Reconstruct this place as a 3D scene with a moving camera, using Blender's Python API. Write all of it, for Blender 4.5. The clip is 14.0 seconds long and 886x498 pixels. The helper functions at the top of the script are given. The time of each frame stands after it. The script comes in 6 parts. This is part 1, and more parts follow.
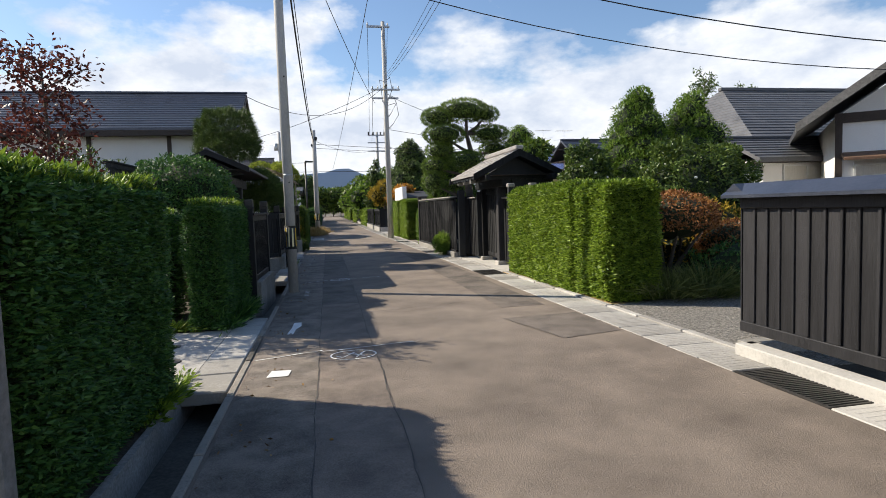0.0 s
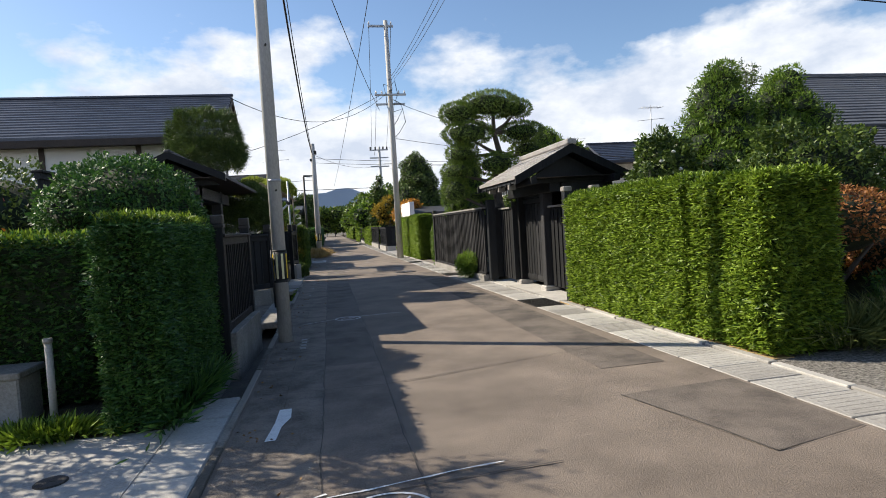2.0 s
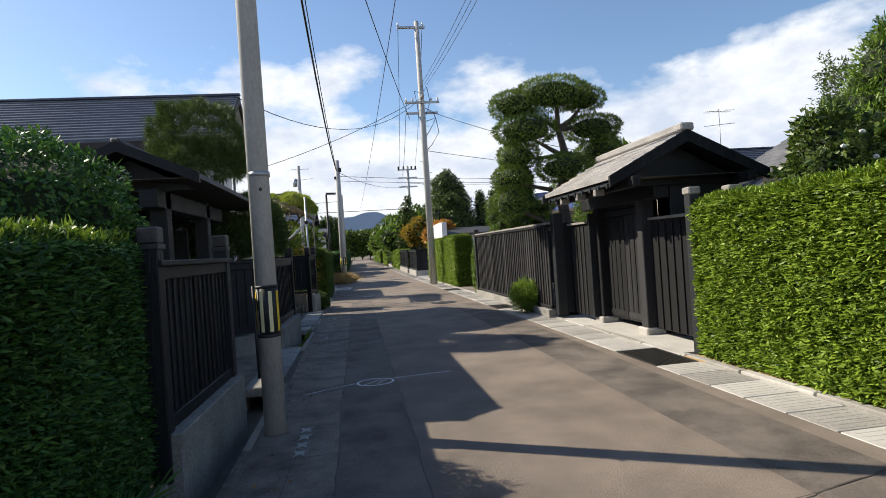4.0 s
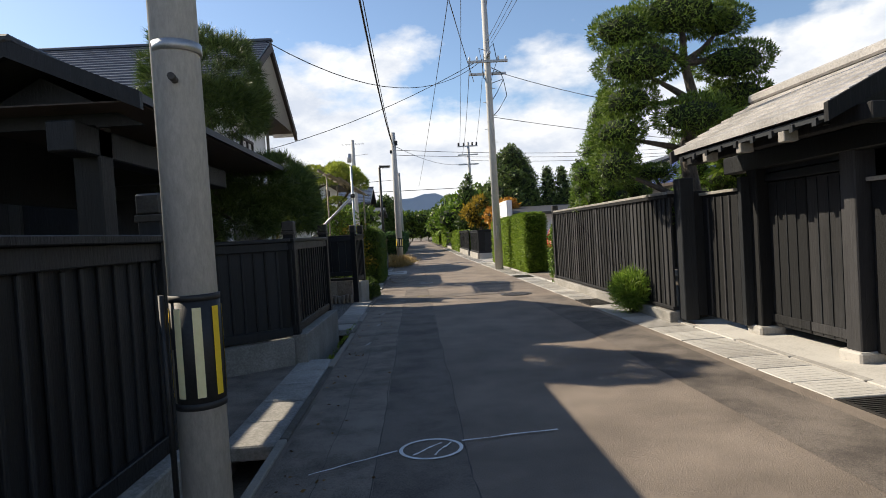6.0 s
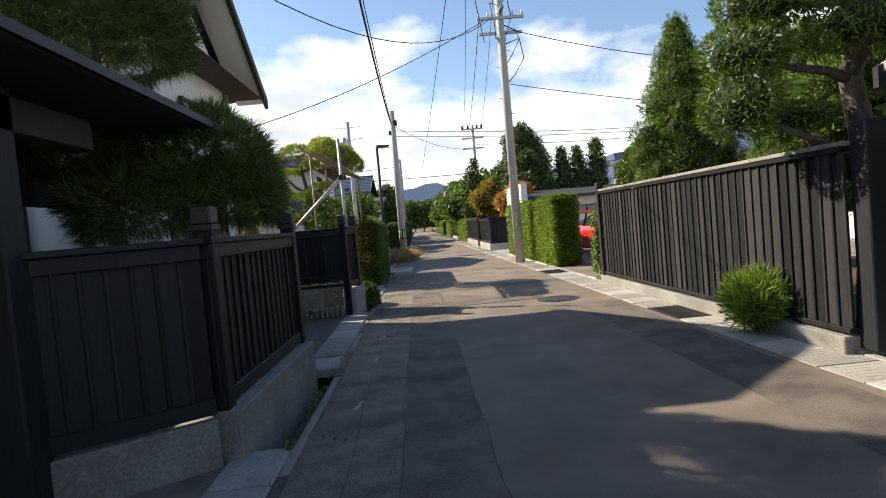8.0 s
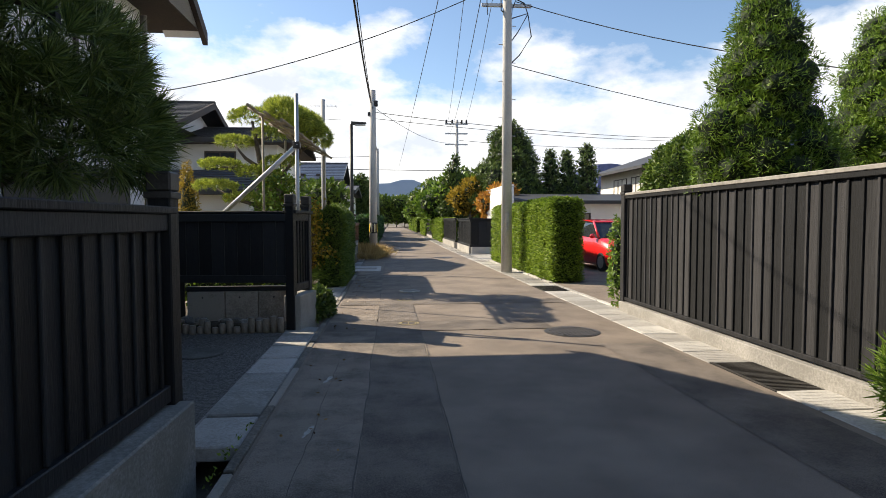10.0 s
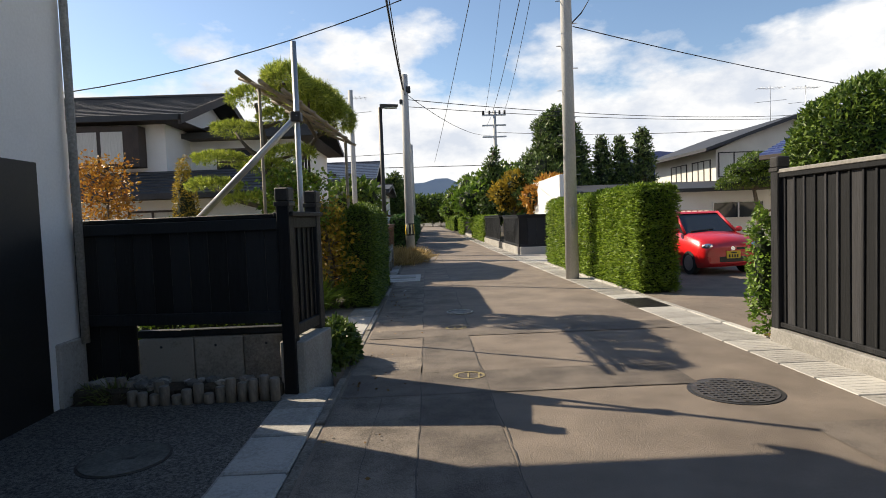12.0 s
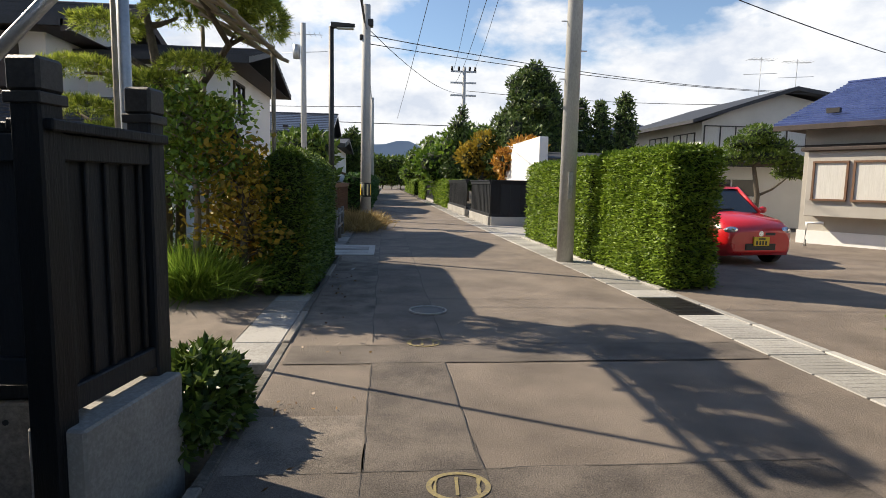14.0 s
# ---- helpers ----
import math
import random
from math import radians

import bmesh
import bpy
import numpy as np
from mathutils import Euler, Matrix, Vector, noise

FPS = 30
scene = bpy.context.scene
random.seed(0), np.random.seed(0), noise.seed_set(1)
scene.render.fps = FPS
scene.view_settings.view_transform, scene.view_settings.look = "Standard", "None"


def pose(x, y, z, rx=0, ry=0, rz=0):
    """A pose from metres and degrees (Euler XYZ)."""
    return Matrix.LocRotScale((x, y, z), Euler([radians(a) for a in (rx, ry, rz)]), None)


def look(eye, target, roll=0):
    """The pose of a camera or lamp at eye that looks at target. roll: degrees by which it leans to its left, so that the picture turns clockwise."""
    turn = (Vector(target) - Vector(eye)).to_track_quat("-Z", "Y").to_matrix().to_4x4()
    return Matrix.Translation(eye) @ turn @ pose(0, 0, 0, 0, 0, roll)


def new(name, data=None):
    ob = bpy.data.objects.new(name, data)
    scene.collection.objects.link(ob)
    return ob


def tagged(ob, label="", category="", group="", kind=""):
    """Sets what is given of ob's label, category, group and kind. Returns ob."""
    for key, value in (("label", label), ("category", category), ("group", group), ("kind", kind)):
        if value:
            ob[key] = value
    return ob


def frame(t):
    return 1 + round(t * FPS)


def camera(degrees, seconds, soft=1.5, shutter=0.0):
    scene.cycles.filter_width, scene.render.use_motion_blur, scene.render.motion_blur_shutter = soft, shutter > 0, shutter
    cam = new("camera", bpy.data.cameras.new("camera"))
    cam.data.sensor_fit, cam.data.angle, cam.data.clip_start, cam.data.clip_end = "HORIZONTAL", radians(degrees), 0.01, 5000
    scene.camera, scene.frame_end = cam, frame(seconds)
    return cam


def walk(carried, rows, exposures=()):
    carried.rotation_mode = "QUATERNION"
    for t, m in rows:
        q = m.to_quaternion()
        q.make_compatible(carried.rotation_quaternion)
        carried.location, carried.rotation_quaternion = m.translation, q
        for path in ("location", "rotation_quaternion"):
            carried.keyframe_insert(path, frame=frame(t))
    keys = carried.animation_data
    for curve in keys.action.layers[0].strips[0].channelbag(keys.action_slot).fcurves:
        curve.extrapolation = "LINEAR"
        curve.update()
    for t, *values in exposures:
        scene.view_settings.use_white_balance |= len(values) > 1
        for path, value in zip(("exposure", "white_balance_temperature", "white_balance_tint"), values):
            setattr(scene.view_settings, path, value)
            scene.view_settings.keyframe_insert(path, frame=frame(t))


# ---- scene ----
cam = camera(75.0, 14.0, soft=0.9)
PATH = [
    (0, (1.779, 0.518, 1.557), (2.165, 2.476, 1.412), -1.9),
    (0.5, (1.810, 1.262, 1.568), (2.113, 3.224, 1.324), -2.4),
    (1, (1.809, 2.075, 1.567), (2.180, 4.036, 1.451), -3.5),
    (1.5, (1.822, 2.861, 1.566), (2.151, 4.818, 1.323), -1.8),
    (2, (1.772, 3.653, 1.521), (2.153, 5.614, 1.434), -3.5),
    (2.5, (1.852, 4.411, 1.469), (2.162, 6.385, 1.371), -2.0),
    (3, (1.814, 5.233, 1.543), (2.110, 7.210, 1.470), -9.5),
    (3.5, (2.014, 6.020, 1.531), (2.152, 8.012, 1.451), -4.1),
    (4, (1.864, 6.808, 1.510), (2.160, 8.786, 1.508), -3.9),
    (4.2, (1.907, 7.174, 1.489), (2.050, 9.167, 1.416), -2.1),
    (6.3, (1.964, 10.198, 1.464), (2.055, 12.195, 1.424), -3.5),
    (6.5, (1.870, 10.577, 1.435), (1.967, 12.575, 1.407), 0.2),
    (7, (1.881, 11.307, 1.457), (1.944, 13.306, 1.403), -1.2),
    (7.2, (1.877, 11.612, 1.483), (1.910, 13.611, 1.441), -4.2),
    (9.3, (1.777, 14.609, 1.448), (1.961, 16.593, 1.271), -2.7),
    (9.5, (1.753, 14.844, 1.438), (1.914, 16.831, 1.283), 0.1),
    (10, (1.822, 15.461, 1.446), (2.002, 17.451, 1.349), -0.1),
    (10.5, (1.772, 16.166, 1.477), (1.970, 18.156, 1.522), -0.8),
    (11, (1.775, 16.814, 1.465), (1.950, 18.806, 1.448), 0.7),
    (11.5, (1.737, 17.587, 1.471), (1.853, 19.583, 1.481), -0.3),
    (12, (1.724, 18.200, 1.473), (1.778, 20.197, 1.372), -2.1),
    (12.5, (1.729, 18.937, 1.432), (1.781, 20.927, 1.231), -1.5),
    (13, (1.759, 19.578, 1.426), (1.939, 21.560, 1.229), 1.6),
    (13.5, (1.746, 20.448, 1.383), (2.002, 22.423, 1.196), -2.4),
    (14, (1.723, 21.040, 1.392), (1.924, 23.018, 1.168), 1.1),
]
walk(cam, [(t, look(eye, target, roll)) for t, eye, target, roll in PATH],
     exposures=[(0.0, 0.66, 6500, 10), (4.0, 0.68, 6480, 10), (7.2, 0.82, 6900, 10), (9.4, 1.08, 6900, 10),
                (10.2, 0.88, 6900, 10), (11.0, 0.73, 7000, 10), (14.0, 0.70, 6800, 10)])

# ---------------------------------------------------------------- world, sun
SUN_EL, SUN_H = radians(37.0), Vector((-0.868, 0.496, 0.0))
sun_dir = SUN_H.normalized() * math.cos(SUN_EL) + Vector((0, 0, math.sin(SUN_EL)))
sun = new("sun", bpy.data.lights.new("sun", "SUN"))
sun.data.energy, sun.data.angle, sun.data.color = 4.6, radians(0.53), (1.0, 0.90, 0.74)
sun.matrix_world = look((0, 0, 30), Vector((0, 0, 30)) - sun_dir)

world = bpy.data.worlds.new("sky")
scene.world = world
world.use_nodes = True
nt = world.node_tree
nt.nodes.clear()


def node(tree, kind, **values):
    n = tree.nodes.new(kind)
    for k, v in values.items():
        n.inputs[k.replace("_", " ")].default_value = v
    return n


def ramp(tree, stops):
    n = tree.nodes.new("ShaderNodeValToRGB")
    e = n.color_ramp.elements
    e[0].position, e[0].color = stops[0][0], (*stops[0][1], 1)
    e[1].position, e[1].color = stops[1][0], (*stops[1][1], 1)
    for p, c in stops[2:]:
        e.new(p).color = (*c, 1)
    return n


def math_node(tree, op, a, b):
    n = tree.nodes.new("ShaderNodeMath")
    n.operation = op
    n.use_clamp = op in ("MULTIPLY", "SUBTRACT")
    for i, v in enumerate((a, b)):
        if isinstance(v, (int, float)):
            n.inputs[i].default_value = v
        else:
            tree.links.new(v, n.inputs[i])
    return n.outputs[0]


sky = nt.nodes.new("ShaderNodeTexSky")
sky.sky_type, sky.sun_disc = "NISHITA", False
sky.sun_elevation, sky.sun_rotation = SUN_EL, math.atan2(sun_dir.x, sun_dir.y)
sky.air_density, sky.dust_density, sky.ozone_density = 1.0, 0.45, 3.2
tc = nt.nodes.new("ShaderNodeTexCoord")
sep = nt.nodes.new("ShaderNodeSeparateXYZ")
nt.links.new(tc.outputs["Generated"], sep.inputs[0])
mp = nt.nodes.new("ShaderNodeMapping")
mp.inputs["Scale"].default_value = (1.0, 1.0, 1.9)
mp.inputs["Location"].default_value = (0.35, 0.2, 0.1)
nt.links.new(tc.outputs["Generated"], mp.inputs["Vector"])
cn = node(nt, "ShaderNodeTexNoise", Scale=3.6, Detail=10.0, Roughness=0.55)
nt.links.new(mp.outputs[0], cn.inputs["Vector"])
# the cloud bank lies low over the horizon and thins out upwards
bank = nt.nodes.new("ShaderNodeMapRange")
bank.inputs["From Min"].default_value, bank.inputs["From Max"].default_value = 0.10, 0.40
bank.inputs["To Min"].default_value, bank.inputs["To Max"].default_value = 0.30, -0.24
nt.links.new(sep.outputs["Z"], bank.inputs["Value"])
dens = nt.nodes.new("ShaderNodeMath")
dens.operation = "ADD"
nt.links.new(cn.outputs["Fac"], dens.inputs[0])
nt.links.new(bank.outputs[0], dens.inputs[1])
cmask = ramp(nt, [(0.50, (0, 0, 0)), (0.60, (1, 1, 1))])
nt.links.new(dens.outputs[0], cmask.inputs[0])
cshade = node(nt, "ShaderNodeTexNoise", Scale=9.0, Detail=6.0, Roughness=0.6)
nt.links.new(mp.outputs[0], cshade.inputs["Vector"])
ccol = ramp(nt, [(0.34, (4.4, 4.9, 5.8)), (0.60, (6.5, 6.7, 7.0))])
nt.links.new(cshade.outputs["Fac"], ccol.inputs[0])
cmix = nt.nodes.new("ShaderNodeMix")
cmix.data_type = "RGBA"
nt.links.new(cmask.outputs[0], cmix.inputs[0])
nt.links.new(sky.outputs[0], cmix.inputs[6])
nt.links.new(ccol.outputs[0], cmix.inputs[7])
bg = node(nt, "ShaderNodeBackground", Strength=0.098)
nt.links.new(cmix.outputs[2], bg.inputs[0])
wo = nt.nodes.new("ShaderNodeOutputWorld")
nt.links.new(bg.outputs[0], wo.inputs[0])

# ---------------------------------------------------------------- materials


def material(name, dark, light, rough=0.7, scale=6.0, fine=60.0, bump=0.2, metal=0.0, random_mix=0.0, stretch=(1, 1, 1),
             contrast=(0.35, 0.65), island=False, translucent=0.0, spec=0.5, coat=0.0, dist=0.01, stains=0.0):
    """Two scales of noise between two colours, with fine relief; random_mix varies whole pieces."""
    m = bpy.data.materials.new(name)
    m.use_nodes = True
    t = m.node_tree
    b = t.nodes["Principled BSDF"]
    co = t.nodes.new("ShaderNodeTexCoord")
    ma = t.nodes.new("ShaderNodeMapping")
    ma.inputs["Scale"].default_value = stretch
    t.links.new(co.outputs["Object"], ma.inputs[0])
    n1 = node(t, "ShaderNodeTexNoise", Scale=scale, Detail=6.0, Roughness=0.6)
    n2 = node(t, "ShaderNodeTexNoise", Scale=fine, Detail=4.0, Roughness=0.7)
    t.links.new(ma.outputs[0], n1.inputs["Vector"])
    t.links.new(ma.outputs[0], n2.inputs["Vector"])
    f = math_node(t, "ADD", math_node(t, "MULTIPLY", n1.outputs["Fac"], 0.5), math_node(t, "MULTIPLY", n2.outputs["Fac"], 0.5))
    if stains:
        n3 = node(t, "ShaderNodeTexNoise", Scale=stains, Detail=3.0, Roughness=0.55)
        t.links.new(co.outputs["Object"], n3.inputs["Vector"])
        f = math_node(t, "ADD", f, math_node(t, "MULTIPLY", math_node(t, "SUBTRACT", n3.outputs["Fac"], 0.42), 0.28))
    if random_mix:
        if island:
            src = t.nodes.new("ShaderNodeNewGeometry").outputs["Random Per Island"]
        else:
            src = t.nodes.new("ShaderNodeObjectInfo").outputs["Random"]
        nm = t.nodes.new("ShaderNodeMath")
        nm.operation = "MULTIPLY_ADD"
        sub = t.nodes.new("ShaderNodeMath")
        sub.operation = "SUBTRACT"
        t.links.new(src, sub.inputs[0])
        sub.inputs[1].default_value = 0.5
        t.links.new(sub.outputs[0], nm.inputs[0])
        nm.inputs[1].default_value = random_mix
        t.links.new(f, nm.inputs[2])
        f = nm.outputs[0]
    c = ramp(t, [(contrast[0], dark), (contrast[1], light)])
    t.links.new(f, c.inputs[0])
    t.links.new(c.outputs[0], b.inputs["Base Color"])
    rr = t.nodes.new("ShaderNodeMapRange")
    rr.inputs["To Min"].default_value, rr.inputs["To Max"].default_value = max(rough - 0.1, 0.02), min(rough + 0.1, 1)
    t.links.new(n1.outputs["Fac"], rr.inputs[0])
    t.links.new(rr.outputs[0], b.inputs["Roughness"])
    b.inputs["Metallic"].default_value = metal
    b.inputs["Specular IOR Level"].default_value = spec
    b.inputs["Coat Weight"].default_value = coat
    if bump:
        bp = node(t, "ShaderNodeBump", Strength=bump, Distance=dist)
        t.links.new(n2.outputs["Fac"], bp.inputs["Height"])
        t.links.new(bp.outputs[0], b.inputs["Normal"])
    if translucent:
        tr = t.nodes.new("ShaderNodeBsdfTranslucent")
        t.links.new(c.outputs[0], tr.inputs[0])
        mx = t.nodes.new("ShaderNodeMixShader")
        mx.inputs[0].default_value = translucent
        t.links.new(b.outputs[0], mx.inputs[1])
        t.links.new(tr.outputs[0], mx.inputs[2])
        t.links.new(mx.outputs[0], t.nodes["Material Output"].inputs[0])
    return m


ASPHALT = material("asphalt", (0.100, 0.079, 0.062), (0.262, 0.213, 0.170), 0.85, 1.4, 110, 1.0, dist=0.008, contrast=(0.36, 0.64), stains=0.3)
ASPHALT_OLD = material("old_asphalt", (0.085, 0.070, 0.057), (0.280, 0.236, 0.194), 0.9, 3.0, 130, 1.0, dist=0.008, contrast=(0.41, 0.60), stains=0.4)
ASPHALT_DARK = material("dark_asphalt", (0.060, 0.049, 0.041), (0.190, 0.158, 0.130), 0.85, 2.2, 120, 0.9, dist=0.008, contrast=(0.41, 0.60), stains=0.4)
ASPHALT_SMOOTH = material("patched_asphalt", (0.102, 0.080, 0.064), (0.248, 0.200, 0.160), 0.85, 2.2, 120, 0.7, dist=0.008, contrast=(0.41, 0.60), stains=0.35)
CRACK = material("tar_seam", (0.03, 0.027, 0.024), (0.13, 0.112, 0.095), 0.8, 8, 60, 0.3)
CONCRETE = material("concrete", (0.20, 0.19, 0.17), (0.42, 0.40, 0.37), 0.9, 2.5, 40, 0.4, random_mix=0.25)
CONCRETE_PALE = material("pale_concrete", (0.27, 0.255, 0.23), (0.49, 0.47, 0.43), 0.9, 2.2, 45, 0.3, random_mix=0.3)
CONCRETE_POLE = material("pole_concrete", (0.34, 0.33, 0.31), (0.54, 0.53, 0.50), 0.75, 1.2, 50, 0.2, stretch=(1, 1, 0.35))
# plain darker concrete tone, used on the large inspection lid
CONCRETE_DARK = material("dark_concrete", (0.06, 0.06, 0.05), (0.19, 0.185, 0.165), 0.9, 3.0, 40, 0.4, random_mix=0.3)
AGGREGATE = material("exposed_aggregate", (0.035, 0.033, 0.03), (0.26, 0.245, 0.22), 0.85, 45, 150, 1.0, dist=0.01, contrast=(0.43, 0.62))
KERB = material("worn_kerb_concrete", (0.09, 0.08, 0.065), (0.30, 0.27, 0.23), 0.9, 4.0, 45, 0.5, random_mix=0.4)
# darker concrete tone for the channel and trench floors
GUTTER = material("dark_gutter_concrete", (0.04, 0.038, 0.03), (0.14, 0.13, 0.11), 0.8, 3, 30, 0.5)
GROUND = material("soil_ground", (0.05, 0.045, 0.03), (0.15, 0.13, 0.09), 0.95, 0.8, 20, 0.6)
SOIL = material("garden_soil", (0.035, 0.028, 0.02), (0.10, 0.08, 0.055), 0.95, 3, 30, 0.8, dist=0.03)
GRAVEL = material("grey_gravel", (0.09, 0.083, 0.072), (0.46, 0.43, 0.38), 0.9, 26, 55, 1.0, dist=0.04, contrast=(0.42, 0.60))
LITTER = material("dry_needle_litter", (0.30, 0.19, 0.08), (0.55, 0.38, 0.17), 0.95, 8, 60, 0.8)
PAINT = material("road_paint", (0.55, 0.55, 0.53), (0.80, 0.80, 0.78), 0.7, 12, 60, 0.3, contrast=(0.3, 0.55))
PAINT_OLD = material("faded_paint", (0.22, 0.21, 0.19), (0.55, 0.53, 0.49), 0.85, 14, 70, 0.3)
PAINT_YELLOW = material("faded_yellow_paint", (0.15, 0.125, 0.09), (0.33, 0.265, 0.10), 0.85, 14, 70, 0.3)
WOOD_BLACK = material("black_stained_wood", (0.004, 0.005, 0.0065), (0.016, 0.0185, 0.022), 0.55, 4, 40, 0.6, stretch=(1, 1, 0.12), random_mix=0.45, spec=0.35)
WOOD_DARK = material("dark_stained_wood", (0.007, 0.007, 0.0085), (0.025, 0.0245, 0.027), 0.55, 5, 45, 0.5, stretch=(1, 1, 0.1), random_mix=0.3, spec=0.4)
WOOD_WORN = material("weathered_black_wood", (0.0045, 0.005, 0.006), (0.042, 0.041, 0.043), 0.75, 9, 60, 0.8, stretch=(1, 1, 0.05), random_mix=0.6, contrast=(0.40, 0.85), spec=0.3, stains=0.8)
WOOD_GREY = material("weathered_grey_wood", (0.13, 0.12, 0.105), (0.34, 0.32, 0.29), 0.85, 5, 50, 0.5, stretch=(0.3, 0.3, 0.3))
WOOD_BROWN = material("brown_board", (0.10, 0.055, 0.032), (0.22, 0.12, 0.07), 0.8, 4, 40, 0.5, stretch=(1, 1, 0.15))
BARK = material("bark", (0.05, 0.04, 0.032), (0.17, 0.14, 0.11), 0.9, 8, 40, 1.0, stretch=(1, 1, 0.4), dist=0.02)
BARK_PALE = material("pale_bark", (0.16, 0.13, 0.10), (0.32, 0.27, 0.21), 0.9, 8, 40, 0.8, stretch=(1, 1, 0.4))
BAMBOO = material("weathered_bamboo_pole", (0.16, 0.13, 0.09), (0.34, 0.28, 0.19), 0.6, 4, 30, 0.3)
STEEL = material("galvanised_steel", (0.36, 0.37, 0.38), (0.52, 0.53, 0.54), 0.42, 6, 60, 0.1, metal=0.7)
DARK_STEEL = material("dark_steel", (0.03, 0.028, 0.026), (0.07, 0.065, 0.06), 0.5, 6, 60, 0.15, metal=0.4)
CAST_IRON = material("cast_iron", (0.05, 0.047, 0.045), (0.13, 0.12, 0.115), 0.55, 10, 60, 0.4, metal=0.5)
WIRE = material("black_cable", (0.012, 0.012, 0.013), (0.03, 0.03, 0.032), 0.6, 6, 60, 0.0)
RUBBER = material("black_rubber_sleeve", (0.012, 0.012, 0.012), (0.03, 0.03, 0.03), 0.6, 6, 60, 0.1)
YELLOW = material("yellow_reflective_stripe", (0.78, 0.52, 0.02), (0.88, 0.62, 0.04), 0.5, 5, 40, 0.05)
YELLOW_PALE = material("faded_yellow_stripe", (0.78, 0.68, 0.34), (0.86, 0.78, 0.46), 0.5, 5, 40, 0.05)
PLASTER = material("white_plaster", (0.74, 0.73, 0.71), (0.86, 0.85, 0.83), 0.9, 1.0, 40, 0.15)
PLASTER_TAN = material("grey_beige_plaster", (0.36, 0.335, 0.295), (0.50, 0.47, 0.42), 0.9, 1.0, 40, 0.2)
PLASTER_GREY = material("cream_plaster", (0.60, 0.575, 0.52), (0.76, 0.735, 0.68), 0.9, 1.0, 40, 0.2)
TRIM_BROWN = material("dark_brown_trim", (0.03, 0.022, 0.018), (0.075, 0.055, 0.045), 0.7, 4, 40, 0.2)
ROOF_METAL = material("dark_blue_metal_roof", (0.035, 0.042, 0.06), (0.075, 0.085, 0.115), 0.32, 1.5, 30, 0.05, metal=0.35, spec=0.7)
ROOF_BLUE = material("blue_metal_roof", (0.03, 0.05, 0.16), (0.07, 0.10, 0.26), 0.3, 1.5, 30, 0.05, metal=0.2, spec=0.7)
ROOF_GREY = material("grey_roof_tiles", (0.06, 0.061, 0.066), (0.15, 0.151, 0.158), 0.5, 2.0, 30, 0.2)
ROOF_BLACK = material("charcoal_metal_roof", (0.022, 0.023, 0.026), (0.05, 0.052, 0.058), 0.6, 1.5, 30, 0.1)
ROOF_GATE = material("weathered_copper_grey_roof", (0.20, 0.19, 0.18), (0.44, 0.42, 0.40), 0.5, 2.5, 40, 0.2, metal=0.1)
RED_PAINT = material("red_car_paint", (0.62, 0.012, 0.016), (0.70, 0.02, 0.022), 0.3, 1, 10, 0.0, coat=1.0)
CHROME = material("chrome_reflector", (0.55, 0.56, 0.58), (0.8, 0.8, 0.82), 0.15, 4, 20, 0.0, metal=0.9)
TYRE = material("tyre_rubber", (0.012, 0.012, 0.012), (0.03, 0.03, 0.03), 0.85, 8, 60, 0.2)
PLATE = material("yellow_number_plate", (0.75, 0.50, 0.02), (0.85, 0.58, 0.04), 0.5, 6, 40, 0.0)
BLACK_PLASTIC = material("black_plastic", (0.01, 0.01, 0.01), (0.02, 0.02, 0.02), 0.5, 6, 40, 0.05)
WHITE_PLASTIC = material("white_plastic", (0.66, 0.66, 0.64), (0.78, 0.78, 0.76), 0.5, 4, 40, 0.05)
CURTAIN = material("pale_curtain", (0.52, 0.50, 0.45), (0.72, 0.70, 0.65), 0.9, 8, 50, 0.2, stretch=(6, 6, 0.3))
# distance haze is mixed into the mountain's base colour
MOUNTAIN = material("hazy_blue_mountain", (0.30, 0.40, 0.55), (0.36, 0.46, 0.60), 1.0, 0.004, 0.02, 0.0)
STONE = material("garden_stone", (0.14, 0.135, 0.125), (0.36, 0.34, 0.31), 0.9, 5, 40, 0.7, random_mix=0.4)


def leaf(name, dark, light, mix=0.9, translucent=0.25, rough=0.5, spec=0.35):
    return material(name, dark, light, rough, 1.2, 20, 0.0, random_mix=mix, island=True, translucent=translucent, spec=spec, contrast=(0.15, 0.85))


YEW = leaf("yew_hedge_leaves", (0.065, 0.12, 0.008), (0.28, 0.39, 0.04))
# darker copy of the yew leaves, holding the left hedges' shade in its colour
YEW_DARK = leaf("shade_side_hedge_leaves", (0.022, 0.075, 0.018), (0.10, 0.21, 0.038))
# near-black so the shade between the leaves is in the core's colour
CORE = material("foliage_shade_core", (0.008, 0.015, 0.005), (0.025, 0.04, 0.012), 0.9, 8, 40, 0.5)
PINE = leaf("pine_needles", (0.04, 0.075, 0.018), (0.15, 0.21, 0.05), translucent=0.15)
PINE_GOLD = leaf("yellowish_pine_needles", (0.10, 0.15, 0.025), (0.46, 0.52, 0.08), translucent=0.4)
TOPIARY = leaf("clipped_conifer_leaves", (0.045, 0.09, 0.012), (0.18, 0.26, 0.035), translucent=0.2)
CYPRESS = leaf("bright_conifer_leaves", (0.055, 0.115, 0.012), (0.20, 0.31, 0.035), translucent=0.25)
BROAD = leaf("glossy_broad_leaves", (0.035, 0.07, 0.013), (0.14, 0.20, 0.035), rough=0.42, spec=0.35)
RUSSET = leaf("russet_shrub_leaves", (0.16, 0.06, 0.018), (0.38, 0.17, 0.05))
